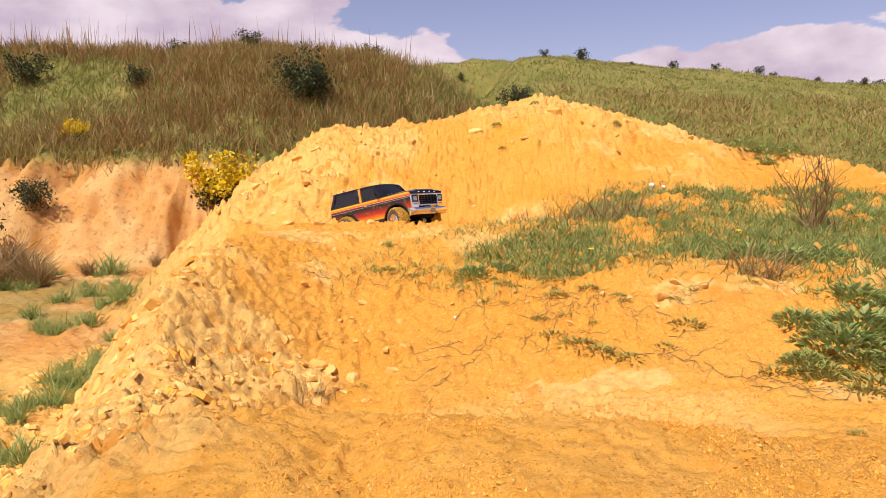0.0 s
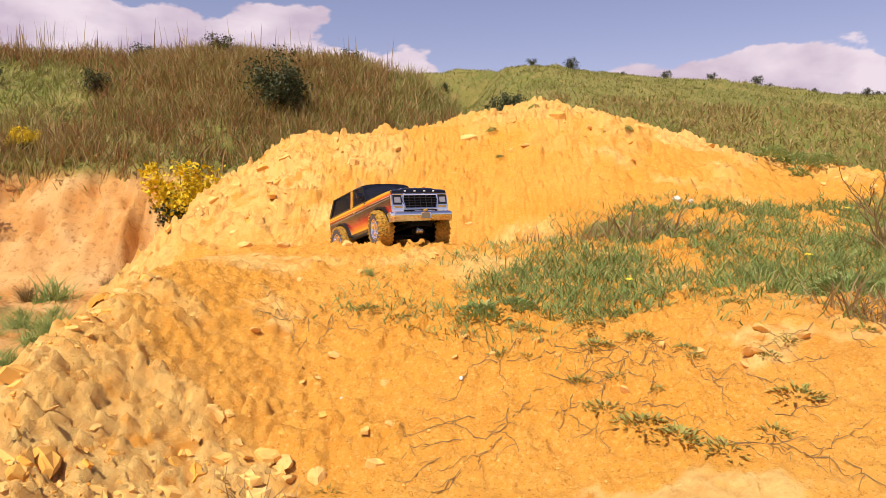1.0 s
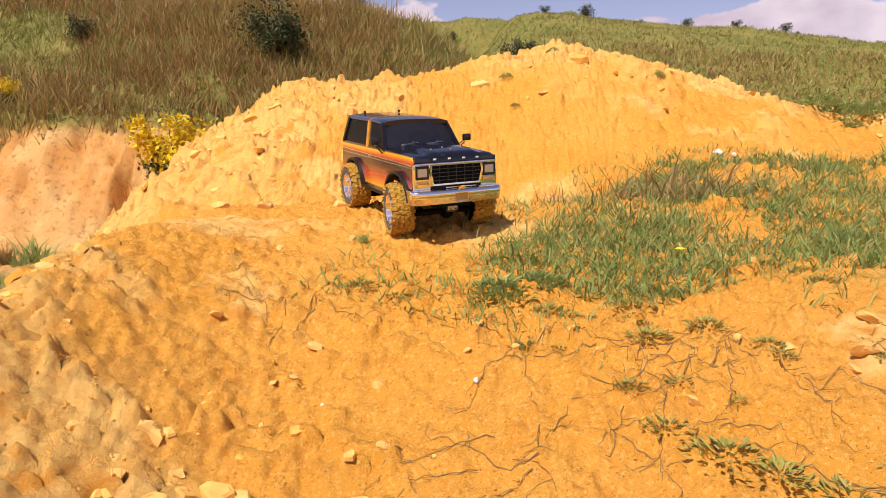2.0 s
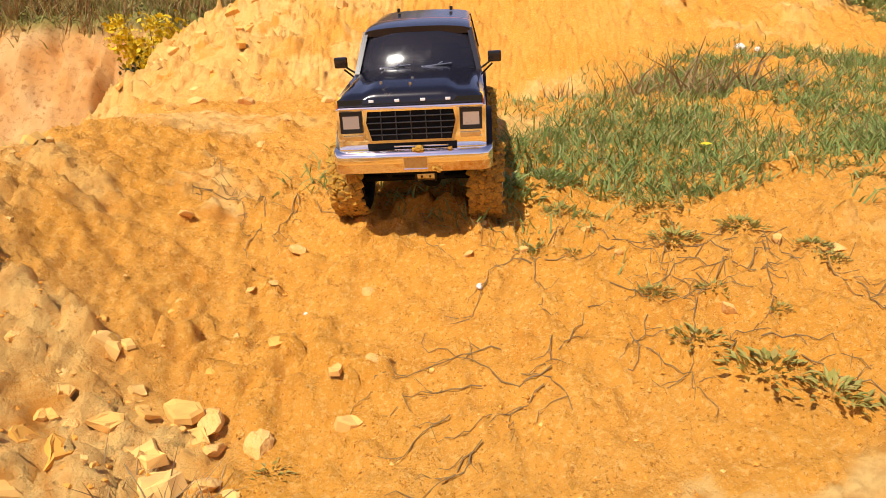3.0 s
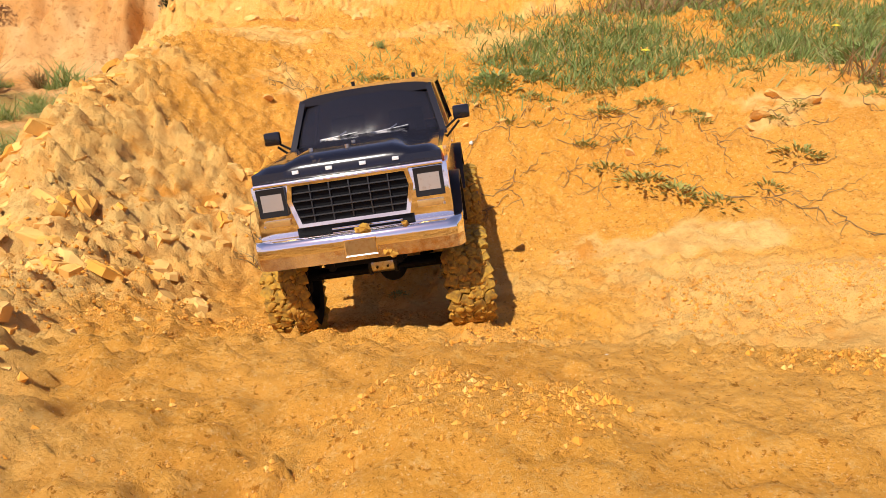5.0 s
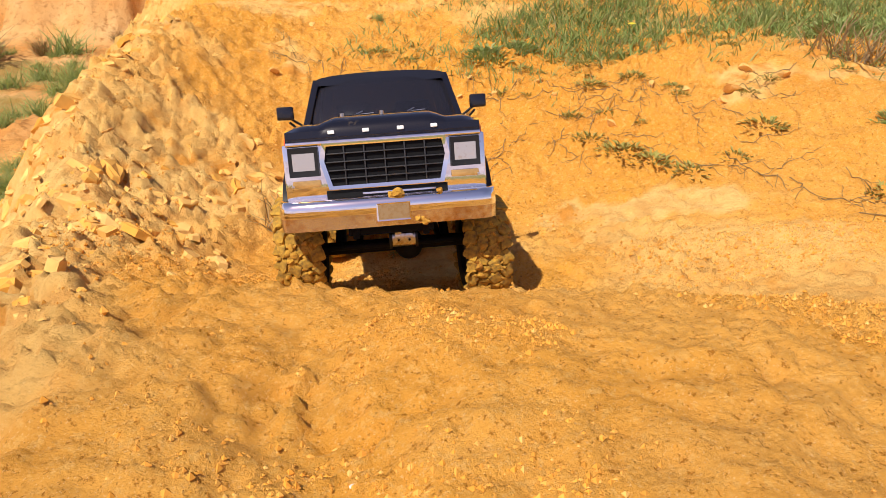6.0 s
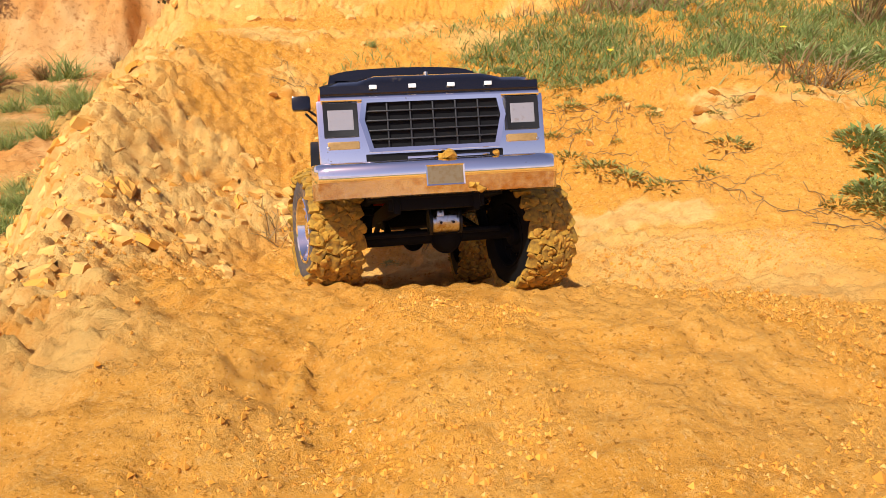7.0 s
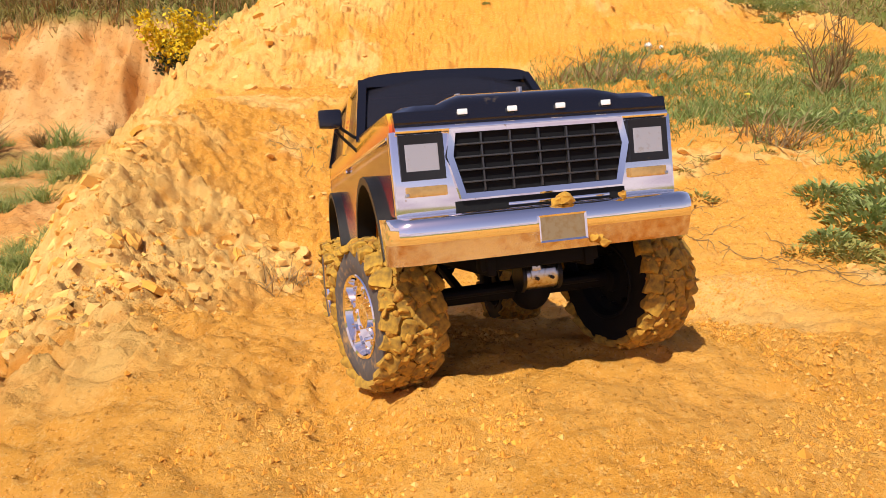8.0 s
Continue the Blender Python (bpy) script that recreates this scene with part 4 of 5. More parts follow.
    for x in (-0.002, 0.027):
        bm = bmesh.new()
        rod(bm, (x - 0.0015, FRONT - 0.034, 0.0745), (x + 0.0015, FRONT - 0.034, 0.0745), 0.0132, n=20)
        part("end_ring", bm, M_TRIM, servo)
    for x, z in ((0.007, 0.083), (0.007, 0.0725), (0.019, 0.0725)):
        bm = bmesh.new()
        rod(bm, (x, FRONT - 0.0500, z), (x, FRONT - 0.0465, z), 0.0014, n=6)
        part("bolt", bm, M_TRIM, servo)
    wheels = []
    for cy in (FRONT, REAR):
        for k in (-1, 1):
            wheels.append((make_wheel(truck, "wheel", k) if cy == FRONT else copy_thing(wheels[0 if k < 0 else 1][0], Matrix()), k * HALF, cy))
    return truck, wheels


M_STRIPE_PILLAR = mat("striped_pillar", (0.62, 0.30, 0.03), 0.3, second=(0.45, 0.06, 0.02), scale=60, amount=0.4)
truck, wheels = make_truck()

# the truck's course: seconds, x, y, z, heading, nose down, lean to its left, steer (degrees)
TRUCK = [
    (0.0, -0.255, 2.780, 0.292, 52, -10, 1.0, -18),
    (0.5, -0.181, 2.672, 0.335, 33, -11.5, 1.5, -12),
    (1.0, -0.173, 2.545, 0.336, 31, -11, 1.0, -8),
    (1.75, -0.115, 2.33, 0.362, 27, 2, 3.0, -6),
    (2.5, -0.056, 2.070, 0.350, 21, 12.0, 4.5, -18),
    (3.0, -0.045, 1.825, 0.280, -2, 9.5, 2.5, -4),
    (3.5, -0.058, 1.590, 0.203, -4, 10.7, 8.4, 0),
    (4.0, -0.080, 1.292, 0.119, -3, 13.0, 9.4, 2),
    (4.5, -0.080, 1.107, 0.098, -2.5, 4.5, 9.0, 4),
    (5.0, -0.084, 1.032, 0.088, -1, -5.5, 8.6, 4),
    (5.75, -0.078, 0.935, 0.092, 4, -11, 4.5, 4),
    (6.5, -0.066, 0.828, 0.112, 7.0, -16.0, 1.0, -5),
    (7.0, -0.026, 0.719, 0.158, 9.3, -20.5, 0.8, 13),
    (7.5, 0.006, 0.600, 0.188, 10.5, -23.5, -1.0, -7),
    (8.0, 0.044, 0.520, 0.228, 13, -12.8, 2.5, 14),
]


def glide(rows, t):
    """A smooth course through the rows, by columns, with no overshoot."""
    a = np.array(rows, float)
    T, V = a[:, 0], a[:, 1:]
    h, d = np.diff(T), np.diff(V, axis=0) / np.diff(T)[:, None]
    m = np.zeros_like(V)
    m[0], m[-1] = d[0], d[-1]
    for i in range(1, len(T) - 1):
        w1, w2 = 2 * h[i] + h[i - 1], h[i] + 2 * h[i - 1]
        same = d[i - 1] * d[i] > 0
        with np.errstate(divide="ignore", invalid="ignore"):
            m[i] = np.where(same, (w1 + w2) / (w1 / np.where(same, d[i - 1], 1) + w2 / np.where(same, d[i], 1)), 0)
    i = int(np.clip(np.searchsorted(T, t, side="right") - 1, 0, len(T) - 2))
    u = (t - T[i]) / h[i]
    return V[i] * (1 + 2 * u) * (1 - u) ** 2 + V[i + 1] * u * u * (3 - 2 * u) + h[i] * (m[i] * u * (1 - u) ** 2 - m[i + 1] * u * u * (1 - u))


def truck_rows():
    """Poses of the truck and of its wheels on the ground, every tenth of a second."""
    body, spins, rolled, last = [], [[] for _ in wheels], 0.0, None
    for k in range(81):
        t = k / 10
        x, y, z, head, nose, lean, steer = glide(TRUCK, t)
        c, s = math.cos(radians(head)), math.sin(radians(head))
        m = pose(x, y, z, 0, 0, head) @ pose(0, 0, 0, nose, 0, 0) @ pose(0, 0, 0, 0, -lean, 0)
        spots = [m @ Vector((wx, wy, 0)) for _, wx, wy in wheels]
        g = [float(np.mean(ground_at([p.x - 0.02, p.x, p.x + 0.02, p.x, p.x], [p.y, p.y, p.y, p.y - 0.02, p.y + 0.02]))) for p in spots]
        body.append((t, m))
        if last is not None:
            step = Vector((x - last[0], y - last[1], 0))
            rolled += math.copysign(step.length, step.dot(Vector((s, -c, 0)))) / TYRE_R
        last = (x, y)
        inv = m.inverted()
        for n, (wheel, wx, wy) in enumerate(wheels):
            p = inv @ Vector((spots[n].x, spots[n].y, g[n] - 0.003))
            dz = max(-0.03, min(0.03, p.z))
            turn = steer if wy < 0 else 0
            spins[n].append((t, pose(wx, wy, TYRE_R + dz, 0, 0, turn) @ Matrix.Rotation(rolled + n * 0.9, 4, "X")))
    return body, spins


def motions():
    body, spins = truck_rows()
    walk(truck, body)
    for (wheel, _, _), rows in zip(wheels, spins):
        walk(wheel, rows)


# ---- plants, clods and stones ----
def leaf_material(name, colours, rough=0.65, glow=0.25):
    """Leaf colours that differ from leaf to leaf, with light passing through."""
    m = bpy.data.materials.new(name)
    m.use_nodes = True
    nt = m.node_tree
    N, L = nt.nodes.new, nt.links.new
    b = nt.nodes["Principled BSDF"]
    b.inputs["Roughness"].default_value, b.inputs["Specular IOR Level"].default_value = rough, 0.3
    geo = N("ShaderNodeNewGeometry")
    cr = N("ShaderNodeValToRGB")
    while len(cr.color_ramp.elements) < len(colours):
        cr.color_ramp.elements.new(0.5)
    for i, (e, c) in enumerate(zip(cr.color_ramp.elements, colours)):
        e.position, e.color = i / (len(colours) - 1), (*c, 1)
    L(geo.outputs["Random Per Island"], cr.inputs[0])
    tc = N("ShaderNodeTexCoord")
    n = N("ShaderNodeTexNoise")
    n.inputs["Scale"].default_value = 40
    L(tc.outputs["Object"], n.inputs[0])
    hs = N("ShaderNodeHueSaturation")
    v = N("ShaderNodeMapRange")
    v.inputs[3].default_value, v.inputs[4].default_value = 0.6, 1.35
    L(n.outputs[0], v.inputs[0])
    L(v.outputs[0], hs.inputs["Value"])
    L(cr.outputs[0], hs.inputs["Color"])
    L(hs.outputs[0], b.inputs["Base Color"])
    tr = N("ShaderNodeBsdfTranslucent")
    L(hs.outputs[0], tr.inputs[0])
    mix = N("ShaderNodeMixShader")
    mix.inputs[0].default_value = glow
    L(b.outputs[0], mix.inputs[1])
    L(tr.outputs[0], mix.inputs[2])
    L(mix.outputs[0], nt.nodes["Material Output"].inputs[0])
    return m


M_GRASS = leaf_material("grass_blades", [(0.17, 0.24, 0.05), (0.24, 0.31, 0.08), (0.30, 0.35, 0.11), (0.21, 0.28, 0.06), (0.46, 0.40, 0.15)])
M_STRAW = leaf_material("straw", [(0.40, 0.27, 0.11), (0.30, 0.18, 0.07), (0.48, 0.36, 0.18), (0.22, 0.14, 0.06)])
M_WEED = leaf_material("weed_leaves", [(0.25, 0.33, 0.08), (0.36, 0.42, 0.14), (0.30, 0.36, 0.10), (0.46, 0.49, 0.21)], glow=0.4)
M_SILVER = leaf_material("grey_green_leaves", [(0.32, 0.31, 0.075), (0.42, 0.37, 0.10), (0.26, 0.26, 0.05), (0.48, 0.37, 0.11)])
M_HILL = leaf_material("hill_grass", [(0.42, 0.28, 0.10), (0.32, 0.29, 0.07), (0.50, 0.34, 0.15), (0.36, 0.22, 0.08), (0.36, 0.31, 0.085), (0.56, 0.42, 0.20)], glow=0.35)
M_HILL_GREEN = leaf_material("meadow_grass", [(0.25, 0.255, 0.06), (0.32, 0.29, 0.08), (0.28, 0.265, 0.06), (0.42, 0.36, 0.18)], glow=0.3)
M_BUSH = leaf_material("dark_bush_leaves", [(0.035, 0.05, 0.016), (0.06, 0.07, 0.025), (0.085, 0.085, 0.032), (0.045, 0.06, 0.02)], glow=0.15)
M_GORSE = leaf_material("gorse_flowers", [(0.80, 0.55, 0.01), (0.85, 0.62, 0.02), (0.70, 0.45, 0.01), (0.40, 0.33, 0.03)], glow=0.2)
M_TWIG = mat("twig_bark", (0.24, 0.15, 0.045), 0.9, second=(0.24, 0.15, 0.07), scale=60, amount=0.6, bump=0.5)
M_CLOD = mat("sand_clod", (0.79, 0.47, 0.145), 0.95, second=(0.74, 0.37, 0.07), scale=1.5, amount=0.5, bump=1.0, bump_scale=4)
M_PALE_STONE = mat("white_stone", (0.72, 0.66, 0.56), 0.8, second=(0.6, 0.45, 0.3), scale=3, amount=0.4, bump=0.15, bump_scale=5)
M_YELLOW = mat("yellow_petals", (0.75, 0.60, 0.03), 0.6)
M_PLASTIC = mat("clear_scrap", (0.75, 0.74, 0.76), 0.2, second=(0.6, 0.5, 0.4), scale=50, amount=0.2)
rng = np.random.default_rng(7)


def mesh_of(name, verts, faces, material, parent=None, smooth=False):
    me = bpy.data.meshes.new(name)
    me.from_pydata([tuple(v) for v in verts], [], faces)
    me.materials.append(material)
    if smooth:
        me.polygons.foreach_set("use_smooth", np.ones(len(me.polygons), bool))
    ob = new(name, me)
    if parent:
        ob.parent = parent
    return ob


def blades(roots, length, width, spread, bend, seed):
    """Tapered, bent blades on the given roots (N, 3): their points and faces."""
    r = np.random.default_rng(seed)
    n = len(roots)
    a, b = r.uniform(0, 2 * np.pi, n), r.uniform(0, 2 * np.pi, n)
    tilt = np.abs(r.normal(0, spread, n))
    ln = length * r.uniform(0.45, 1.3, n)
    d = np.stack([np.sin(tilt) * np.cos(a), np.sin(tilt) * np.sin(a), np.cos(tilt)], 1)
    side = np.stack([np.cos(b), np.sin(b), np.zeros(n)], 1) * (width * r.uniform(0.6, 1.3, n))[:, None]
    sag = np.stack([np.cos(a), np.sin(a), np.full(n, -0.5)], 1) * (bend * ln * r.uniform(0.2, 1.2, n))[:, None]
    base = roots - d * (0.06 * ln)[:, None]
    mid = roots + d * (0.55 * ln)[:, None] + sag * 0.3
    tip = roots + d * ln[:, None] + sag
    V = np.stack([base - side / 2, base + side / 2, mid + side * 0.4, mid - side * 0.4, tip], 1).reshape(-1, 3)
    k = np.arange(n) * 5
    quads, tris = np.stack([k, k + 1, k + 2, k + 3], 1), np.stack([k + 3, k + 2, k + 4], 1)
    return V, [tuple(q) for q in quads.tolist()] + [tuple(q) for q in tris.tolist()]


def inside(px, py, ring):
    hit = np.zeros(len(px), bool)
    for (x1, y1), (x2, y2) in zip(ring, ring[1:] + ring[:1]):
        c = ((y1 > py) != (y2 > py)) & (px < (x2 - x1) * (py - y1) / (y2 - y1 + 1e-12) + x1)
        hit ^= c
    return hit


def on_ground(x, y, lift=0.0):
    return np.stack([x, y, ground_at(x, y) + lift], 1)


# grass on the shoulder: a dense patch and its thin fringe
PATCH = [(0.02, 1.90), (0.20, 1.76), (0.36, 1.60), (0.60, 1.74), (0.86, 1.56), (0.98, 1.44), (1.35, 1.36), (2.1, 2.0), (2.1, 2.6), (1.70, 2.92), (1.10, 2.86), (0.62, 2.84), (0.40, 2.52), (0.30, 2.2)]
FRINGE = [(-0.30, 1.78), (0.0, 1.62), (0.25, 1.42), (0.62, 1.48), (0.86, 1.36), (1.0, 1.2), (1.6, 1.2), (2.4, 2.0), (2.3, 2.9), (0.45, 3.0), (0.12, 2.3), (-0.28, 1.9)]


def patch_grass():
    x, y = rng.uniform(-0.1, 2.2, 92000), rng.uniform(1.3, 3.0, 92000)
    keep = inside(x, y, PATCH) & (fbm(x, y, 5, 3, 70) + 0.25 * rng.uniform(-1, 1, len(x)) > -0.24)
    x, y = x[keep], y[keep]
    V, F = blades(on_ground(x, y), 0.038, 0.0034, 1.0, 0.6, 1)
    tagged(mesh_of("grass", V, F, M_GRASS), "patch of short grey-green grass on the sand shoulder", "grass", kind="stuff")
    x, y = rng.uniform(-0.35, 2.4, 40000), rng.uniform(1.15, 3.05, 40000)
    keep = inside(x, y, FRINGE) & (fbm(x, y, 4, 3, 72) + 0.3 * rng.uniform(-1, 1, len(x)) > 0.0)
    V, F = blades(on_ground(x[keep], y[keep]), 0.034, 0.0028, 0.9, 0.6, 2)
    tagged(mesh_of("thin_grass", V, F, M_GRASS), "thin low grass creeping over bare sand", "grass", kind="stuff")
    x, y = rng.uniform(0.1, 2.2, 2600), rng.uniform(1.3, 3.0, 2600)
    keep = inside(x, y, PATCH)
    V, F = blades(on_ground(x[keep], y[keep]), 0.062, 0.0020, 0.95, 0.5, 3)
    tagged(mesh_of("dry_stalks", V, F, M_STRAW), "dry straw stalks among the grass", "grass", kind="stuff")


patch_grass()


def leafy(name, seed, leaves, reach, leaf, material, rise=0.8, flat=0.35):
    """A rosette or cushion of pointed, folded leaves on short stems, around the origin."""
    r = random.Random(seed)
    V, F = [], []
    for _ in range(leaves):
        a, out, up = r.uniform(0, 6.283), r.uniform(0.05, 1) ** 0.7 * reach, 0
        up = reach * rise * (1 - (out / reach) ** 2) * r.uniform(0.3, 1.0)
        root = Vector((math.cos(a) * out * 0.75, math.sin(a) * out * 0.75, up))
        d = Vector((math.cos(a) + r.uniform(-0.6, 0.6), math.sin(a) + r.uniform(-0.6, 0.6), r.uniform(flat * 0.2, flat * 2.4))).normalized()
        s = d.cross(Vector((0, 0, 1))).normalized()
        u = s.cross(d)
        ln, w = leaf * r.uniform(0.6, 1.4), leaf * r.uniform(0.14, 0.24)
        k = len(V)
        V += [root, root + d * ln * 0.45 + s * w + u * w * 0.5, root + d * ln * 0.5 - u * w * 0.1, root + d * ln * 0.45 - s * w + u * w * 0.5, root + d * ln - Vector((0, 0, ln * 0.15))]
        F += [(k, k + 1, k + 2), (k, k + 2, k + 3), (k + 1, k + 4, k + 2), (k + 3, k + 2, k + 4)]
    return mesh_of(name, V, F, material)


def stand(ob, x, y, turn=0.0, size=1.0, sink=0.004):
    z = float(ground_at(x, y)[0]) - sink
    ob.matrix_basis = Matrix.LocRotScale((x, y, z), Euler((0, 0, turn)), Vector((size,) * 3))
    return ob


def repeat(first, spots, seed, group=""):
    """Copies of a thing standing at the further spots (x, y, size)."""
    r = random.Random(seed)
    stand(first, spots[0][0], spots[0][1], r.uniform(0, 6), spots[0][2])
    if group:
        tagged(first, group=group)
    for x, y, s in spots[1:]:
        c = copy_thing(first, Matrix())
        stand(c, x, y, r.uniform(0, 6), s)


w = tagged(leafy("broad_leaf_weed", 3, 300, 0.115, 0.028, M_WEED, 0.36, 0.8), "bushy broad-leaved green weed on sand", "weed")
repeat(w, [(0.84, 1.12, 1.0), (0.93, 1.20, 1.1), (0.80, 1.21, 0.75), (1.02, 1.13, 0.9), (1.06, 1.26, 1.0), (1.00, 1.35, 0.9), (0.74, 1.06, 0.55), (0.90, 1.02, 0.7), (1.12, 1.02, 0.8), (1.18, 1.18, 0.9), (0.09, 1.76, 0.75), (0.17, 1.80, 0.6), (0.98, 1.62, 0.9), (0.88, 1.66, 0.8), (1.10, 1.68, 0.9), (1.22, 1.55, 0.8)], 1, "broad-leaved weeds")
w = tagged(leafy("cushion_plant", 5, 420, 0.12, 0.022, M_WEED, 0.55, 0.6), "low dark green cushion plant on the mound", "plant")
repeat(w, [(1.62, 3.56, 1.1), (1.76, 3.60, 1.25), (1.90, 3.58, 1.0), (1.68, 3.42, 0.8), (0.91, 3.55, 0.40), (0.26, 3.60, 0.36), (0.50, 3.82, 0.38), (0.28, 3.40, 0.26), (-0.42, 2.62, 0.45), (1.95, 2.75, 0.6), (2.15, 2.85, 0.8)], 2, "cushion plants")
w = tagged(leafy("creeping_herb", 8, 90, 0.06, 0.017, M_SILVER, 0.25, 0.5), "grey-green creeping herb with small leaves", "herb")
spots = [(0.66 + 0.62 * rng.random(), 0.80 + 0.42 * rng.random(), rng.uniform(0.6, 1.3)) for _ in range(44)]
spots = [(x, y, s) for x, y, s in spots if x > 0.58 + 0.55 * (1.15 - y)]
spots += [(0.32, 1.26, 0.95), (0.36, 1.22, 0.8), (0.42, 1.18, 0.9), (0.50, 1.20, 0.7), (0.57, 1.26, 0.9), (0.27, 1.33, 0.75), (-0.08, 1.03, 0.35), (-0.19, 1.22, 0.5), (0.62, 0.66, 0.4), (-0.3, 1.75, 0.6), (-0.18, 1.78, 0.7), (-0.1, 1.72, 0.6)]
spots += [(float(a), float(b), float(c)) for a, b, c in zip(rng.uniform(0.1, 0.8, 22), rng.uniform(1.32, 1.75, 22), rng.uniform(0.35, 0.8, 22))]
repeat(w, spots, 3, "creeping herbs")


def tube(points, r0, r1, n=4):
    V, F = [], []
    for i, p in enumerate(points):
        d = (Vector(points[min(i + 1, len(points) - 1)]) - Vector(points[max(i - 1, 0)])).normalized()
        s = d.cross(Vector((0.3, 0.2, 1))).normalized()
        u = s.cross(d)
        rr = r0 + (r1 - r0) * i / (len(points) - 1)
        V += [Vector(p) + (s * math.cos(6.283 * k / n) + u * math.sin(6.283 * k / n)) * rr for k in range(n)]
    for i in range(len(points) - 1):
        for k in range(n):
            F.append((i * n + k, i * n + (k + 1) % n, (i + 1) * n + (k + 1) % n, (i + 1) * n + k))
    return V, F


def runner(seed, x, y, heading, length):
    """A dry runner that lies along the ground, with short side shoots."""
    r = random.Random(seed)
    pts, a, px, py = [], heading, x, y
    shoots = []
    steps = int(length / 0.012)
    for i in range(steps):
        pts.append((px, py))
        a += r.gauss(0, 0.45)
        a += (heading - a) * 0.12
        px, py = px + 0.012 * math.cos(a), py + 0.012 * math.sin(a)
        if r.random() < 0.30:
            b, q, line = a + r.choice((-1, 1)) * r.uniform(0.5, 1.3), (px, py), [(px, py)]
            for _ in range(r.randint(2, 5)):
                q = (q[0] + 0.009 * math.cos(b), q[1] + 0.009 * math.sin(b))
                b += r.gauss(0, 0.3)
                line.append(q)
            shoots.append(line)
    V, F = [], []
    for line, r0 in [(pts, 0.0009)] + [(s, 0.0006) for s in shoots]:
        if len(line) < 2:
            continue
        z = ground_at([p[0] for p in line], [p[1] for p in line])
        path = [(p[0], p[1], z[i] + 0.0008 + (0.005 * r.random() if i % 3 == 0 else 0.001)) for i, p in enumerate(line)]
        v, f = tube(path, r0, r0 * 0.5)
        k = len(V)
        V += v
        F += [tuple(j + k for j in q) for q in f]
    ob = mesh_of("dry_runner", V, F, M_TWIG, smooth=True)
    return tagged(ob, "dry brown runner twig lying over the sand", "twig", group="dry runners")


for i, (x, y, h, ln) in enumerate([(-0.26, 1.74, -95, 0.32), (-0.22, 1.70, -80, 0.22), (0.20, 1.60, -120, 0.35), (0.28, 1.55, -100, 0.34), (0.34, 1.50, -75, 0.34), (0.15, 1.52, -140, 0.34), (0.40, 1.48, -95, 0.30),
                                   (0.05, 1.36, 170, 0.28), (0.10, 1.30, 185, 0.30), (0.20, 1.36, -60, 0.26), (0.45, 1.42, -60, 0.30), (0.36, 1.28, -40, 0.34), (0.48, 1.20, -30, 0.34), (0.30, 1.40, -150, 0.30), (0.55, 1.40, -80, 0.26),
                                   (0.02, 1.22, 215, 0.24), (0.62, 1.02, -35, 0.36), (0.70, 1.46, -100, 0.22), (0.78, 1.48, -70, 0.20), (0.55, 1.10, -20, 0.25), (0.24, 1.44, 10, 0.3), (-0.40, 1.70, 10, 0.3), (-0.05, 1.66, -70, 0.2),
                                   (0.78, 1.00, -50, 0.3), (0.9, 0.95, -30, 0.3), (-0.02, 1.12, -85, 0.10)]):
    runner(i, x, y, radians(h), ln * 0.6)
    runner(100 + i, x + rng.normal(0, 0.04), y + rng.normal(0, 0.04), radians(h + rng.normal(0, 40)), ln * 0.42)
    runner(200 + i, x + rng.normal(0, 0.06), y + rng.normal(0, 0.05), radians(h + rng.normal(0, 60)), ln * 0.3)


def bare_bush(name, seed, height_m, stems, spread):
    """Upright bare twigs that fork."""
    r = random.Random(seed)
    V, F = [], []

    def grow(p, d, ln, rad, depth):
        pts = [p]
        for _ in range(5):
            d = (d + Vector((r.gauss(0, 0.16), r.gauss(0, 0.16), 0.06))).normalized()
            p = p + d * ln / 5
            pts.append(p)
        v, f = tube(pts, rad, rad * 0.55)
        k = len(V)
        V.extend(v)
        F.extend(tuple(j + k for j in q) for q in f)
        if depth:
            for _ in range(r.randint(2, 4)):
                q = pts[r.randint(2, 5)]
                grow(q, (d + Vector((r.gauss(0, 0.6), r.gauss(0, 0.6), 0.2))).normalized(), ln * r.uniform(0.4, 0.7), rad * 0.6, depth - 1)

    for _ in range(stems):
        a = r.uniform(0, 6.283)
        grow(Vector((math.cos(a), math.sin(a), 0)) * 0.02, Vector((math.cos(a) * spread, math.sin(a) * spread, 1)).normalized(), height_m * r.uniform(0.5, 0.9), 0.0032, 2)
    return mesh_of(name, V, F, M_TWIG, smooth=True)


tagged(stand(bare_bush("thorn_bush", 4, 0.21, 16, 0.30), 1.30, 2.15), "leafless brown thorn bush among the grass", "bush")
tagged(stand(bare_bush("thorn_bush", 6, 0.14, 12, 0.8), 2.05, 2.72, 1.0), "leafless brown thorn bush on bare sand", "bush")


def tuft(name, seed, count, length, width, spread, material):
    r = np.random.default_rng(seed)
    roots = np.stack([r.normal(0, 0.02, count), r.normal(0, 0.02, count), np.zeros(count)], 1)
    V, F = blades(roots, length, width, spread, 0.5, seed)
    return mesh_of(name, V, F, material)


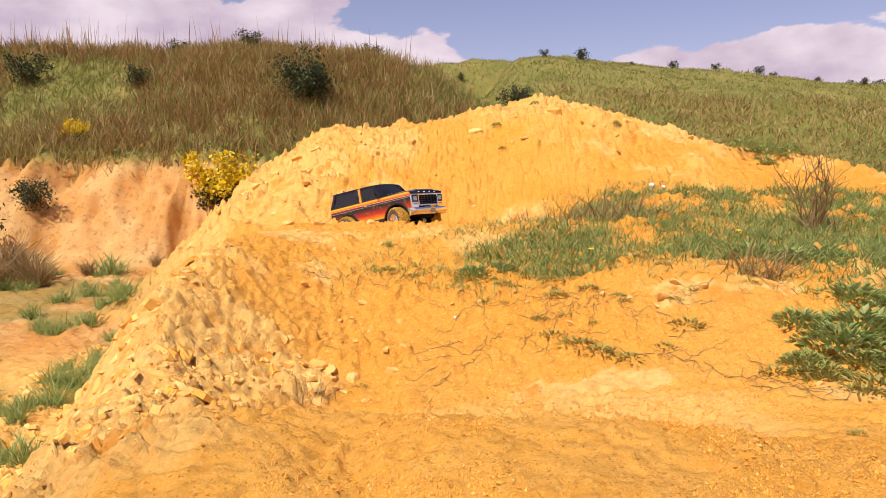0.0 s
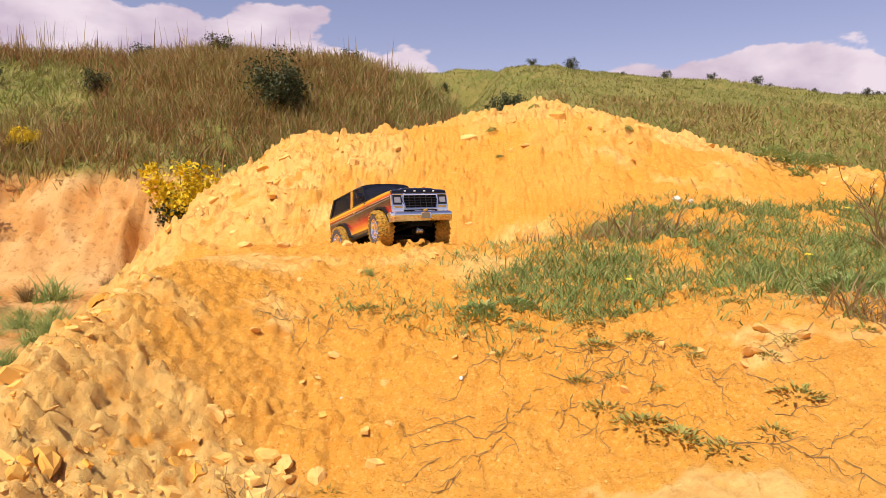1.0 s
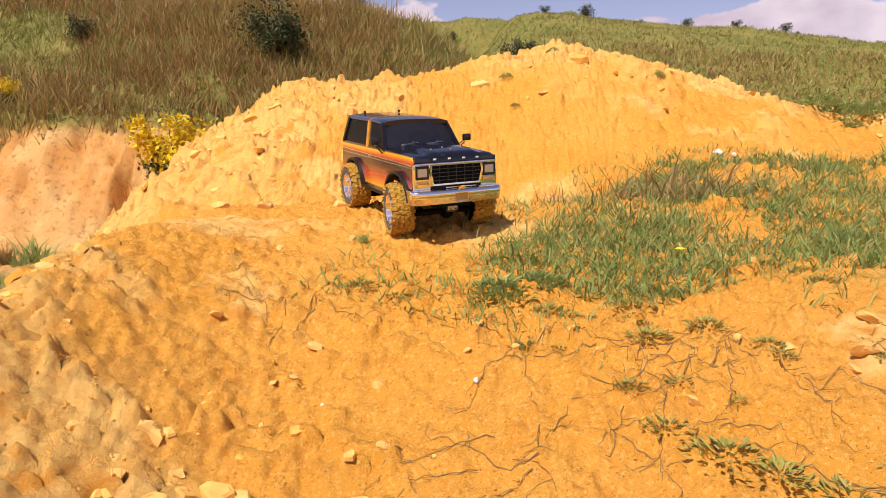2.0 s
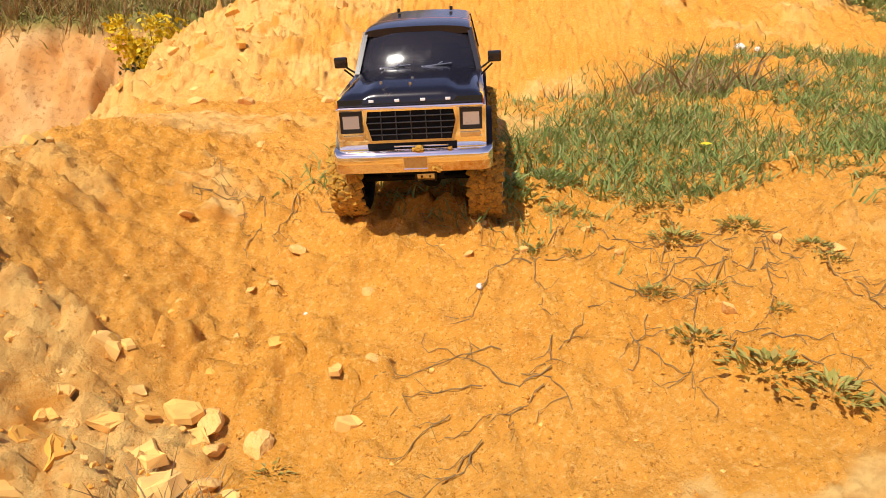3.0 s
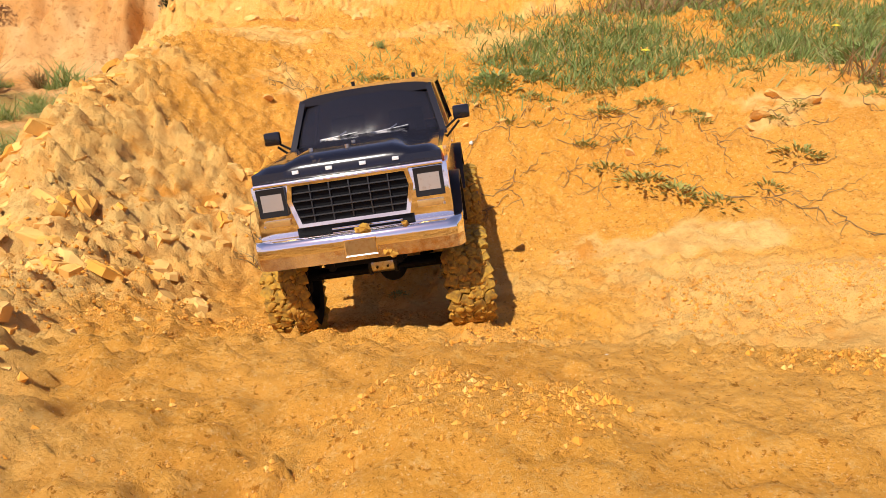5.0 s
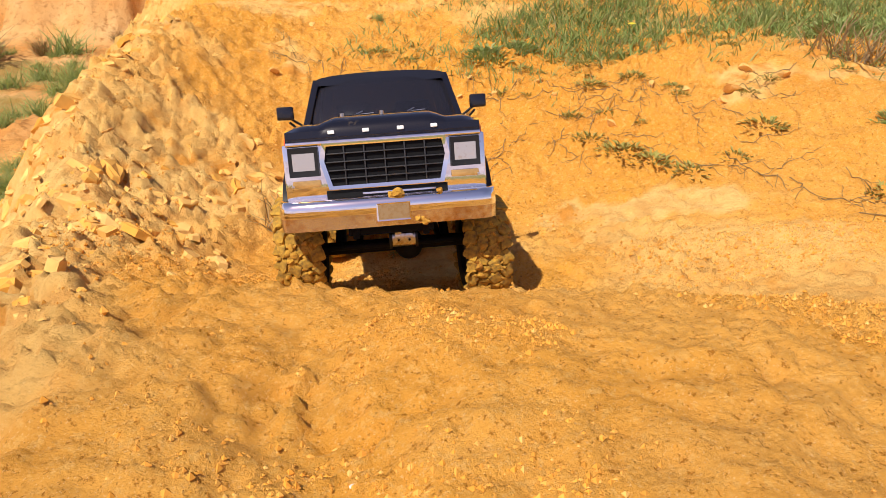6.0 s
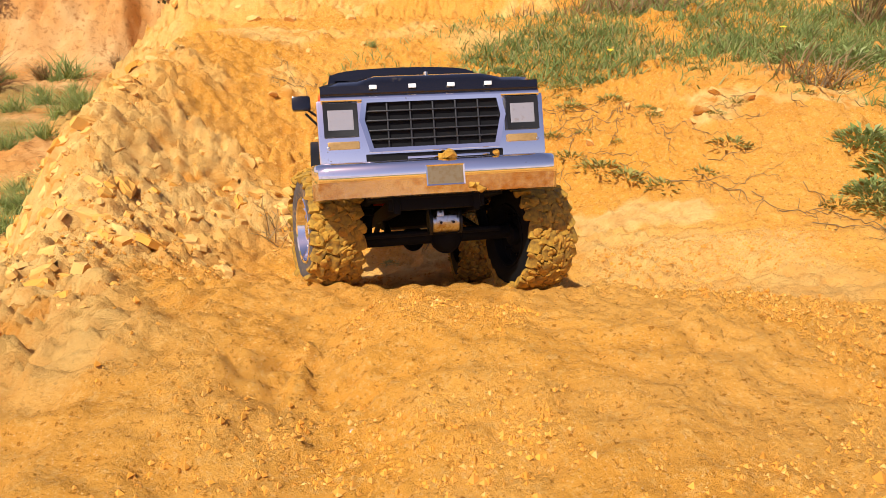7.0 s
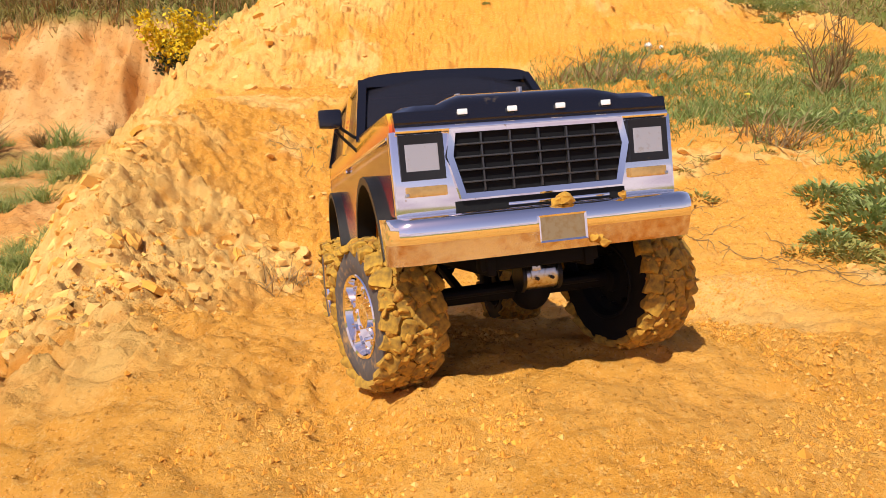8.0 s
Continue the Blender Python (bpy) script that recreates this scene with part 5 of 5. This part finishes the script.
d = tagged(tuft("dry_grass_tuft", 11, 60, 0.075, 0.0024, 1.0, M_STRAW), "splayed tuft of dry brown grass", "grass tuft")
repeat(d, [(-0.30, 1.13, 1.0), (0.60, 2.36, 2.2), (0.72, 2.30, 2.0), (0.48, 2.42, 1.6), (0.80, 1.50, 1.6), (0.86, 1.49, 1.4), (0.30, 2.48, 1.2), (1.32, 2.16, 1.8), (-0.26, 1.15, 0.7)], 5, "dry tufts")
reed = tagged(tuft("reed_clump", 15, 260, 0.24, 0.006, 0.35, M_STRAW), "clump of tall brown reeds in the gully", "reed")
repeat(reed, [(-2.75, 4.1, 1.2), (-2.95, 4.2, 1.4), (-2.60, 3.95, 0.9), (-2.85, 3.8, 1.1), (-3.15, 4.0, 1.3), (-3.05, 3.6, 1.0), (-2.5, 4.35, 0.6), (-2.2, 4.75, 0.5)], 16, "reed clumps")
g = tagged(tuft("grass_tuft", 12, 190, 0.075, 0.0032, 0.85, M_WEED), "tuft of long green grass blades", "grass tuft")
spots = [(1.28, 1.75, 1.0), (1.12, 1.86, 0.9), (0.95, 1.74, 0.8), (1.40, 1.90, 1.1), (1.05, 2.0, 0.9), (0.8, 1.9, 0.7), (1.30, 1.5, 0.9), (-0.2, 2.02, 0.35), (0.02, 2.62, 0.5), (0.42, 2.72, 0.5)]
for x, y, n, sx, sy, s in ((-1.28, 1.75, 9, 0.05, 0.2, 1.0), (-1.32, 2.35, 9, 0.06, 0.25, 1.0), (-1.12, 1.2, 7, 0.05, 0.15, 1.0), (-2.75, 3.6, 9, 0.5, 0.25, 1.2), (-2.25, 3.05, 8, 0.25, 0.3, 1.3), (-1.78, 2.2, 12, 0.2, 0.35, 1.1), (-2.5, 4.25, 10, 0.5, 0.2, 1.3), (-1.72, 3.25, 9, 0.12, 0.4, 1.3), (-3.4, 4.3, 12, 0.5, 0.3, 1.8), (-1.62, 1.55, 10, 0.15, 0.3, 1.0), (-1.9, 1.2, 8, 0.2, 0.3, 1.2)):
    spots += [(float(rng.normal(x, sx)), float(rng.normal(y, sy)), float(s * rng.uniform(0.6, 1.3))) for _ in range(n)]
repeat(g, spots, 6, "green grass tufts")

# flowers on the mound
for x, y in ((0.58, 3.45), (0.77, 3.45), (2.0, 2.9), (2.18, 3.05), (2.24, 3.02), (1.5, 2.7), (0.98, 2.0), (0.46, 1.86)):
    bm = bmesh.new()
    rod(bm, (0, 0, -0.01), (0, 0, 0.03), 0.0012, n=5)
    for k in range(7):
        bmesh.ops.create_circle(bm, cap_ends=True, segments=6, radius=0.0055, matrix=Matrix.Rotation(k * 0.9, 4, "Z") @ Matrix.Translation((0.007, 0, 0.031)) @ Matrix.Rotation(0.4, 4, "Y"))
    tagged(stand(part("yellow_flower", bm, M_YELLOW, None), x, y), "small yellow daisy-like flower on the sand", "flower", group="yellow flowers")


# clods and stones
def clod_mesh(seed, flat):
    r = random.Random(seed)
    bm = bmesh.new()
    bmesh.ops.create_icosphere(bm, subdivisions=3, radius=1.0)
    off = Vector((r.uniform(0, 50), r.uniform(0, 50), r.uniform(0, 50)))
    planes = [(Vector((r.gauss(0, 1), r.gauss(0, 1), r.gauss(0, 0.8))).normalized(), r.uniform(0.45, 0.8)) for _ in range(11)]
    for v in bm.verts:
        n1 = noise.noise(v.co * 0.9 + off)
        n2 = noise.noise(v.co * 2.6 + off)
        cut = 1 + 0.35 * n1 + 0.16 * n2 + 0.06 * noise.noise(v.co * 7 + off)
        v.co *= cut
        for ax, cutoff in planes:
            k = v.co.dot(ax) - cutoff
            if k > 0:
                v.co -= ax * k
        v.co += Vector(noise.noise_vector(v.co * 5 + off)) * 0.05
        v.co.z *= flat
    me = bpy.data.meshes.new("clod")
    bm.to_mesh(me)
    bm.free()
    me.materials.append(M_CLOD)
    me.polygons.foreach_set("use_smooth", np.ones(len(me.polygons), bool))
    me.set_sharp_from_angle(angle=radians(28))
    return me


CLODS = [clod_mesh(k, f) for k, f in enumerate((0.75, 0.5, 0.45, 0.6, 0.35, 0.8))]


def put_clod(x, y, size, r, mesh=None, name="clod", label="broken pale ochre clod of dried sand", group="loose clods"):
    ob = new(name, mesh or r.choice(CLODS))
    z = float(ground_at(x, y)[0])
    ob.matrix_basis = Matrix.LocRotScale((x, y, z + size * 0.05), Euler((r.uniform(-0.5, 0.5), r.uniform(-0.5, 0.5), r.uniform(0, 6.28))), Vector((size * r.uniform(0.8, 1.5), size, size * r.uniform(0.7, 1.1))))
    tagged(ob, label, "clod", group=group)


r = random.Random(21)
for x, y, s in ((-0.270, 1.27, 0.026), (-0.245, 1.19, 0.030), (-0.265, 1.13, 0.026), (-0.21, 1.245, 0.024), (-0.165, 1.145, 0.018), (-0.255, 1.235, 0.018), (-0.29, 1.20, 0.02), (0.61, 1.47, 0.030), (0.55, 1.38, 0.028), (0.66, 1.42, 0.024), (0.48, 1.45, 0.022),
                (0.70, 0.93, 0.014), (0.76, 0.92, 0.015), (-0.5, 2.32, 0.035), (-0.62, 2.34, 0.04), (-0.30, 2.34, 0.028), (-0.2, 2.40, 0.02), (-0.40, 1.62, 0.02), (-0.36, 1.45, 0.012), (-0.12, 1.50, 0.016), (-0.28, 1.42, 0.012)):
    put_clod(x, y, s * 0.72, r)
count = 0
while count < 60:
    x, y = r.uniform(-0.95, -0.15), r.uniform(0.35, 2.2)
    if float(rubble_zone(np.array([x]), np.array([y]))[0]) > r.uniform(0.2, 0.9):
        put_clod(x, y, r.choice((0.006, 0.007, 0.009, 0.011, 0.014)), r)
        count += 1
for _ in range(36):
    put_clod(r.uniform(-1.0, 1.9), r.uniform(2.85, 3.8), r.uniform(0.008, 0.024), r)
for _ in range(64):
    put_clod(r.uniform(-0.9, 0.9), r.uniform(1.2, 2.6), r.uniform(0.005, 0.014), r)
white = CLODS[0].copy()
white.materials.clear()
white.materials.append(M_PALE_STONE)
for x, y, s in ((0.03, 1.47, 0.005), (-0.20, 1.47, 0.004), (0.94, 2.91, 0.022), (0.99, 2.89, 0.014), (0.20, 0.42, 0.002), (-0.05, 0.30, 0.0018), (0.3, 0.7, 0.0025), (-0.2, 0.6, 0.0025), (0.1, 0.55, 0.002)):
    put_clod(x, y, s, r, white, "white_stone", "small rounded white stone on sand", "white stones")


def grit():
    """Crumbs and pebbles strewn over the sand, too many to count."""
    base = np.array([(1, 0, 0), (-1, 0, 0), (0, 1, 0), (0, -1, 0), (0, 0, 1), (0, 0, -1)], float)
    tri = np.array([(i, j, k) if (i < 1) ^ (j > 2) ^ (k > 4) else (j, i, k) for i in (0, 1) for j in (2, 3) for k in (4, 5)])
    n = 110000
    q = np.random.default_rng(31)
    far = n // 3
    x = np.concatenate([q.uniform(-0.5, 0.6, n - far), q.normal(0.0, 0.6, far)])
    y = np.concatenate([q.uniform(0.08, 0.95, n - far), q.uniform(0.8, 2.7, far)])
    keep = fbm(x, y, 5.5, 4, 80, 0.6) + q.uniform(-0.22, 0.22, n) > 0.06
    x, y = x[keep], y[keep]
    n = len(x)
    size = 0.0006 + 0.0021 * q.random(n) ** 3 + 0.0022 * (q.random(n) > 0.996)
    P = on_ground(x, y)
    sc = size[:, None, None] * q.uniform(0.6, 1.3, (n, 1, 3))
    V = base[None] * sc * (1 + 0.25 * q.uniform(-1, 1, (n, len(base), 1))) + P[:, None, :]
    F = (tri[None] + (np.arange(n) * len(base))[:, None, None]).reshape(-1, 3)
    m = leaf_material("sand_crumbs", [(0.72, 0.33, 0.05), (0.64, 0.27, 0.03), (0.75, 0.37, 0.07), (0.69, 0.30, 0.036), (0.74, 0.34, 0.045), (0.80, 0.48, 0.14)], 0.95, 0.0)
    tagged(mesh_of("grit", V.reshape(-1, 3), F.tolist(), m), "crumbs of ochre sand and small pebbles", "grit", kind="stuff")


grit()


def rubble():
    """Angular plates of broken crust lying on the flank, the slope and the mound, too many to count."""
    q = np.random.default_rng(77)
    n = 34000
    x, y = q.uniform(-1.5, 1.9, n), q.uniform(0.1, 4.1, n)
    rim = sm(-x, 0.50 + 0.10 * sm(y, 0.8, 1.7), 0.62 + 0.10 * sm(y, 0.8, 1.7))
    toe = 1 - sm(-x + 0.10 * fbm(x, y, 6, 3, 16), 0.62 - 0.24 * sm(y, 0.7, 1.3), 0.70 - 0.24 * sm(y, 0.7, 1.3))
    bed = rubble_zone(x, y) * sm(y, 0.30, 0.55) * (0.10 + 0.85 * np.maximum(rim, toe * (y < 1.45)) + 0.4 * sm(fbm(x, y, 4, 3, 15), 0.1, 0.3))
    hill = crust_zone(x, y) * 0.08
    slope = 0.06 * sm(fbm(x, y, 3.1, 3, 12), 0.0, 0.26) * (1 - sm(x, 0.3, 0.7)) * sm(y, 0.95, 1.2) * (1 - sm(y, 2.5, 2.8))
    keep = q.random(n) < np.maximum(np.maximum(bed, hill), slope)
    x, y, bed = x[keep], y[keep], np.clip(bed[keep], 0, 1)
    n, sides = len(x), 7
    size = (0.0030 + (0.013 + 0.008 * sm(y, 0.5, 1.1)) * q.random(n) ** 4) * np.where(y > 2.7, 1.25, 0.55 + 0.45 * bed)
    ang = (np.arange(sides)[None] + q.uniform(-0.38, 0.38, (n, sides))) * 2 * np.pi / sides + q.uniform(0, 6.28, (n, 1))
    rad = size[:, None] * q.uniform(0.55, 1.3, (n, sides))
    ring = np.stack([np.cos(ang) * rad * q.uniform(1.0, 1.5, (n, 1)), np.sin(ang) * rad], 2)
    thick = size * q.uniform(0.28, 0.6, n)
    rings = []
    for grow, lift in ((1.1, -1.6), (1.0, 0.22), (0.72, 0.46)):
        zz = (lift * thick)[:, None] * np.ones((1, sides)) + size[:, None] * q.uniform(-0.16, 0.16, (n, sides))
        rings.append(np.concatenate([ring * grow * q.uniform(0.92, 1.06, (n, sides, 1)), zz[:, :, None]], 2))
    V = np.concatenate(rings, 1)
    # lay each plate along the slope, a little askew
    e = 0.03
    gx = (height(x + e, y) - height(x - e, y)) / (2 * e) + q.normal(0, 0.24, n)
    gy = (height(x, y + e) - height(x, y - e)) / (2 * e) + q.normal(0, 0.24, n)
    up = np.stack([-gx, -gy, np.ones(n)], 1)
    up /= np.linalg.norm(up, axis=1)[:, None]
    side = np.stack([np.ones(n), np.zeros(n), gx], 1)
    side -= up * (side * up).sum(1)[:, None]
    side /= np.linalg.norm(side, axis=1)[:, None]
    ahead = np.cross(up, side)
    P = on_ground(x, y)
    V = P[:, None] + V[:, :, 0:1] * side[:, None] + V[:, :, 1:2] * ahead[:, None] + V[:, :, 2:3] * up[:, None]
    k, faces = np.arange(sides), []
    for b in range(0, n * sides * 3, sides * 3):
        for lo in (0, sides):
            faces += [(b + lo + i, b + lo + (i + 1) % sides, b + lo + sides + (i + 1) % sides, b + lo + sides + i) for i in range(sides)]
        faces.append(tuple(b + 2 * sides + i for i in range(sides)))
    m = leaf_material("crust_plates", [(0.80, 0.48, 0.145), (0.77, 0.43, 0.105), (0.72, 0.34, 0.05), (0.82, 0.52, 0.17), (0.78, 0.44, 0.11)], 0.95, 0.0)
    tagged(mesh_of("rubble", V.reshape(-1, 3), faces, m), "angular plates of broken pale ochre sand crust", "rubble", kind="stuff")


rubble()
bm = bmesh.new()
bmesh.ops.create_cone(bm, cap_ends=False, segments=12, radius1=0.022, radius2=0.017, depth=0.035, matrix=Matrix.Rotation(1.35, 4, "X"))
for v in bm.verts:
    v.co += Vector(noise.noise_vector(v.co * 60)) * 0.006
tagged(stand(part("plastic_scrap", bm, M_PLASTIC, None), 0.92, 0.86, 0.4, 1.0, -0.012), "crumpled clear plastic scrap lying in the herbs", "litter")


# ---- the hillside ----
M_RED_GRASS = leaf_material("reddish_grass", [(0.32, 0.17, 0.06), (0.40, 0.22, 0.085), (0.26, 0.14, 0.05), (0.36, 0.24, 0.08)], glow=0.25)


def hill_grass():
    q = np.random.default_rng(41)

    def field(name, n, xr, yr, pick, per, length, width, spread, material, label, seed, patch=0.05):
        x, y = q.uniform(*xr, n), q.uniform(*yr, n)
        k = pick(x, y)
        x, y = x[k], y[k]
        x, y = np.repeat(x, per) + q.normal(0, patch, len(x) * per), np.repeat(y, per) + q.normal(0, patch, len(y) * per)
        V, F = blades(on_ground(x, y), length, width, spread, 0.35, seed)
        tagged(mesh_of(name, V, F, material), label, "grass", kind="stuff")

    left = lambda x, y: (x < 0.25 + 0.35 * fbm(x, y, 1, 2, 90)) & (height(x, y) - UP > 0.32)
    field("tall_grass", 5200, (-6.5, 0.6), (5.3, 7.9), lambda x, y: left(x, y) & (fbm(x, y, 0.9, 3, 91) + q.uniform(-0.3, 0.3, len(x)) > -0.08), 10, 0.18, 0.0085, 0.5, M_HILL, "tall brown and olive dry grass on the slope", 51)
    field("red_grass", 1800, (-6.5, 0.4), (5.5, 7.4), lambda x, y: left(x, y) & (fbm(x, y, 0.8, 3, 97) > 0.07), 11, 0.17, 0.009, 0.5, M_RED_GRASS, "reddish brown dead grass on the slope", 57)
    field("low_grass", 5200, (-7, 0.6), (5.0, 8.0), left, 10, 0.09, 0.009, 0.6, M_HILL_GREEN, "low green grass on the slope", 52)
    right = lambda x, y: (x > -0.4) & (y > 4.85) & (height(x, y) - UP > -0.2)
    field("meadow_grass", 9000, (-0.5, 8.5), (4.3, 10.8), lambda x, y: right(x, y) & (x < 0.92 * y), 8, 0.035, 0.009, 0.7, M_HILL_GREEN, "short green meadow grass on the far hill", 53, 0.08)
    field("near_meadow_grass", 2600, (0.2, 5.0), (4.2, 6.0), lambda x, y: right(x, y), 8, 0.06, 0.010, 0.6, M_HILL, "dry pale meadow grass behind the mound", 54, 0.07)
    # tall stalks along the skyline
    x = np.concatenate([q.uniform(-6, -0.4, 150), q.normal(-4.2, 0.8, 60)])
    y = q.uniform(7.0, 7.7, len(x))
    V, F = blades(on_ground(x, y), 0.36, 0.009, 0.10, 0.05, 55)
    tagged(mesh_of("tall_stalks", V, F, M_STRAW), "thin dry stalks standing against the sky", "grass", kind="stuff")


hill_grass()


def shrub(name, seed, tall, wide, leaves, leaf, material, label, category="shrub", tips=None):
    """A trunk with forks and many small leaves in uneven clumps."""
    thing = tagged(new(name), label, category)
    r = random.Random(seed)
    V, F, ends = [], [], []
    for _ in range(7):
        a = r.uniform(0, 6.283)
        top = Vector((math.cos(a) * wide * r.uniform(0.15, 0.42), math.sin(a) * wide * r.uniform(0.15, 0.42), tall * r.uniform(0.45, 0.92)))
        mid = top * 0.5 + Vector((r.gauss(0, 0.06), r.gauss(0, 0.06), 0)) * tall
        v, f = tube([Vector((0, 0, -0.02)), mid * 0.5, mid, (mid + top) / 2, top], 0.02 * tall, 0.006 * tall)
        k = len(V)
        V += v
        F += [tuple(j + k for j in t) for t in f]
        ends += [top, (mid + top) / 2, mid]
    mesh_of("trunk", V, F, M_TWIG, thing)
    clumps = []
    for e in ends:
        for _ in range(3):
            c = e + Vector((r.gauss(0, 0.13) * wide, r.gauss(0, 0.13) * wide, r.gauss(0.02, 0.09) * tall))
            c.z = max(c.z, tall * 0.1)
            clumps.append((c, r.uniform(0.08, 0.17) * wide))
    q = np.random.default_rng(seed)
    which = q.integers(0, len(clumps), leaves)
    C = np.array([clumps[i][0][:] for i in which]) + q.normal(0, 1, (leaves, 3)) * np.array([clumps[i][1] for i in which])[:, None] * 0.62
    C[:, 2] = np.maximum(C[:, 2], 0.02)
    d = q.normal(0, 1, (leaves, 3))
    d /= np.linalg.norm(d, axis=1)[:, None]
    s = np.cross(d, q.normal(0, 1, (leaves, 3)))
    s /= np.linalg.norm(s, axis=1)[:, None] + 1e-9
    ln = leaf * q.uniform(0.6, 1.4, leaves)[:, None]
    P = np.stack([C - d * ln / 2, C + s * ln * 0.28, C + d * ln / 2, C - s * ln * 0.28], 1).reshape(-1, 3)
    quads = (np.arange(leaves) * 4)[:, None] + np.arange(4)[None]
    if tips is None:
        mesh_of("crown", P, quads.tolist(), material, thing)
    else:
        high = C[:, 2] + q.normal(0, 0.1 * tall, leaves) > tall * 0.30
        mesh_of("crown", P, quads[~high].tolist(), material, thing)
        tagged(mesh_of("blossom", P, quads[high].tolist(), tips, thing), "dense bright yellow blossom")
    return thing


b = shrub("dark_shrub", 3, 0.62, 0.66, 4200, 0.034, M_BUSH, "dense dark green shrub on the grassy slope")
repeat(b, [(-1.42, 6.35, 0.80)], 8)
b = shrub("small_shrub", 5, 0.30, 0.36, 1300, 0.026, M_BUSH, "small dark olive shrub on the hillside")
repeat(b, [(-4.15, 6.45, 1.0), (-4.5, 6.2, 0.8), (-3.1, 6.5, 0.7), (0.55, 6.0, 0.75), (0.62, 6.1, 0.6), (-3.6, 4.55, 1.5), (-3.3, 5.05, 0.8), (-4.3, 4.5, 1.6), (-2.2, 7.3, 0.7), (-3.0, 7.35, 0.6), (-0.9, 7.4, 0.6), (-5.2, 6.8, 1.0),
           (1.75, 9.3, 0.55), (1.25, 9.4, 0.35), (2.9, 9.0, 0.4), (0.1, 9.6, 0.35), (4.3, 9.2, 0.3), (4.9, 9.2, 0.35), (5.4, 9.3, 0.3), (5.8, 9.2, 0.45), (6.3, 9.3, 0.3), (6.8, 9.4, 0.45), (7.1, 9.4, 0.45), (3.6, 8.0, 0.35), (4.6, 7.6, 0.3), (3.2, 8.3, 0.3), (2.4, 9.2, 0.25), (5.2, 8.4, 0.3)], 9, "hillside shrubs")
b = shrub("gorse", 7, 0.42, 0.50, 5200, 0.032, M_BUSH, "gorse bush covered in yellow blossom beside the gully", "gorse", M_GORSE)
repeat(b, [(-1.86, 5.36, 1.1), (-3.30, 5.72, 0.45), (6.4, 7.9, 0.8), (6.9, 8.2, 0.7)], 10, "gorse bushes")


motions()
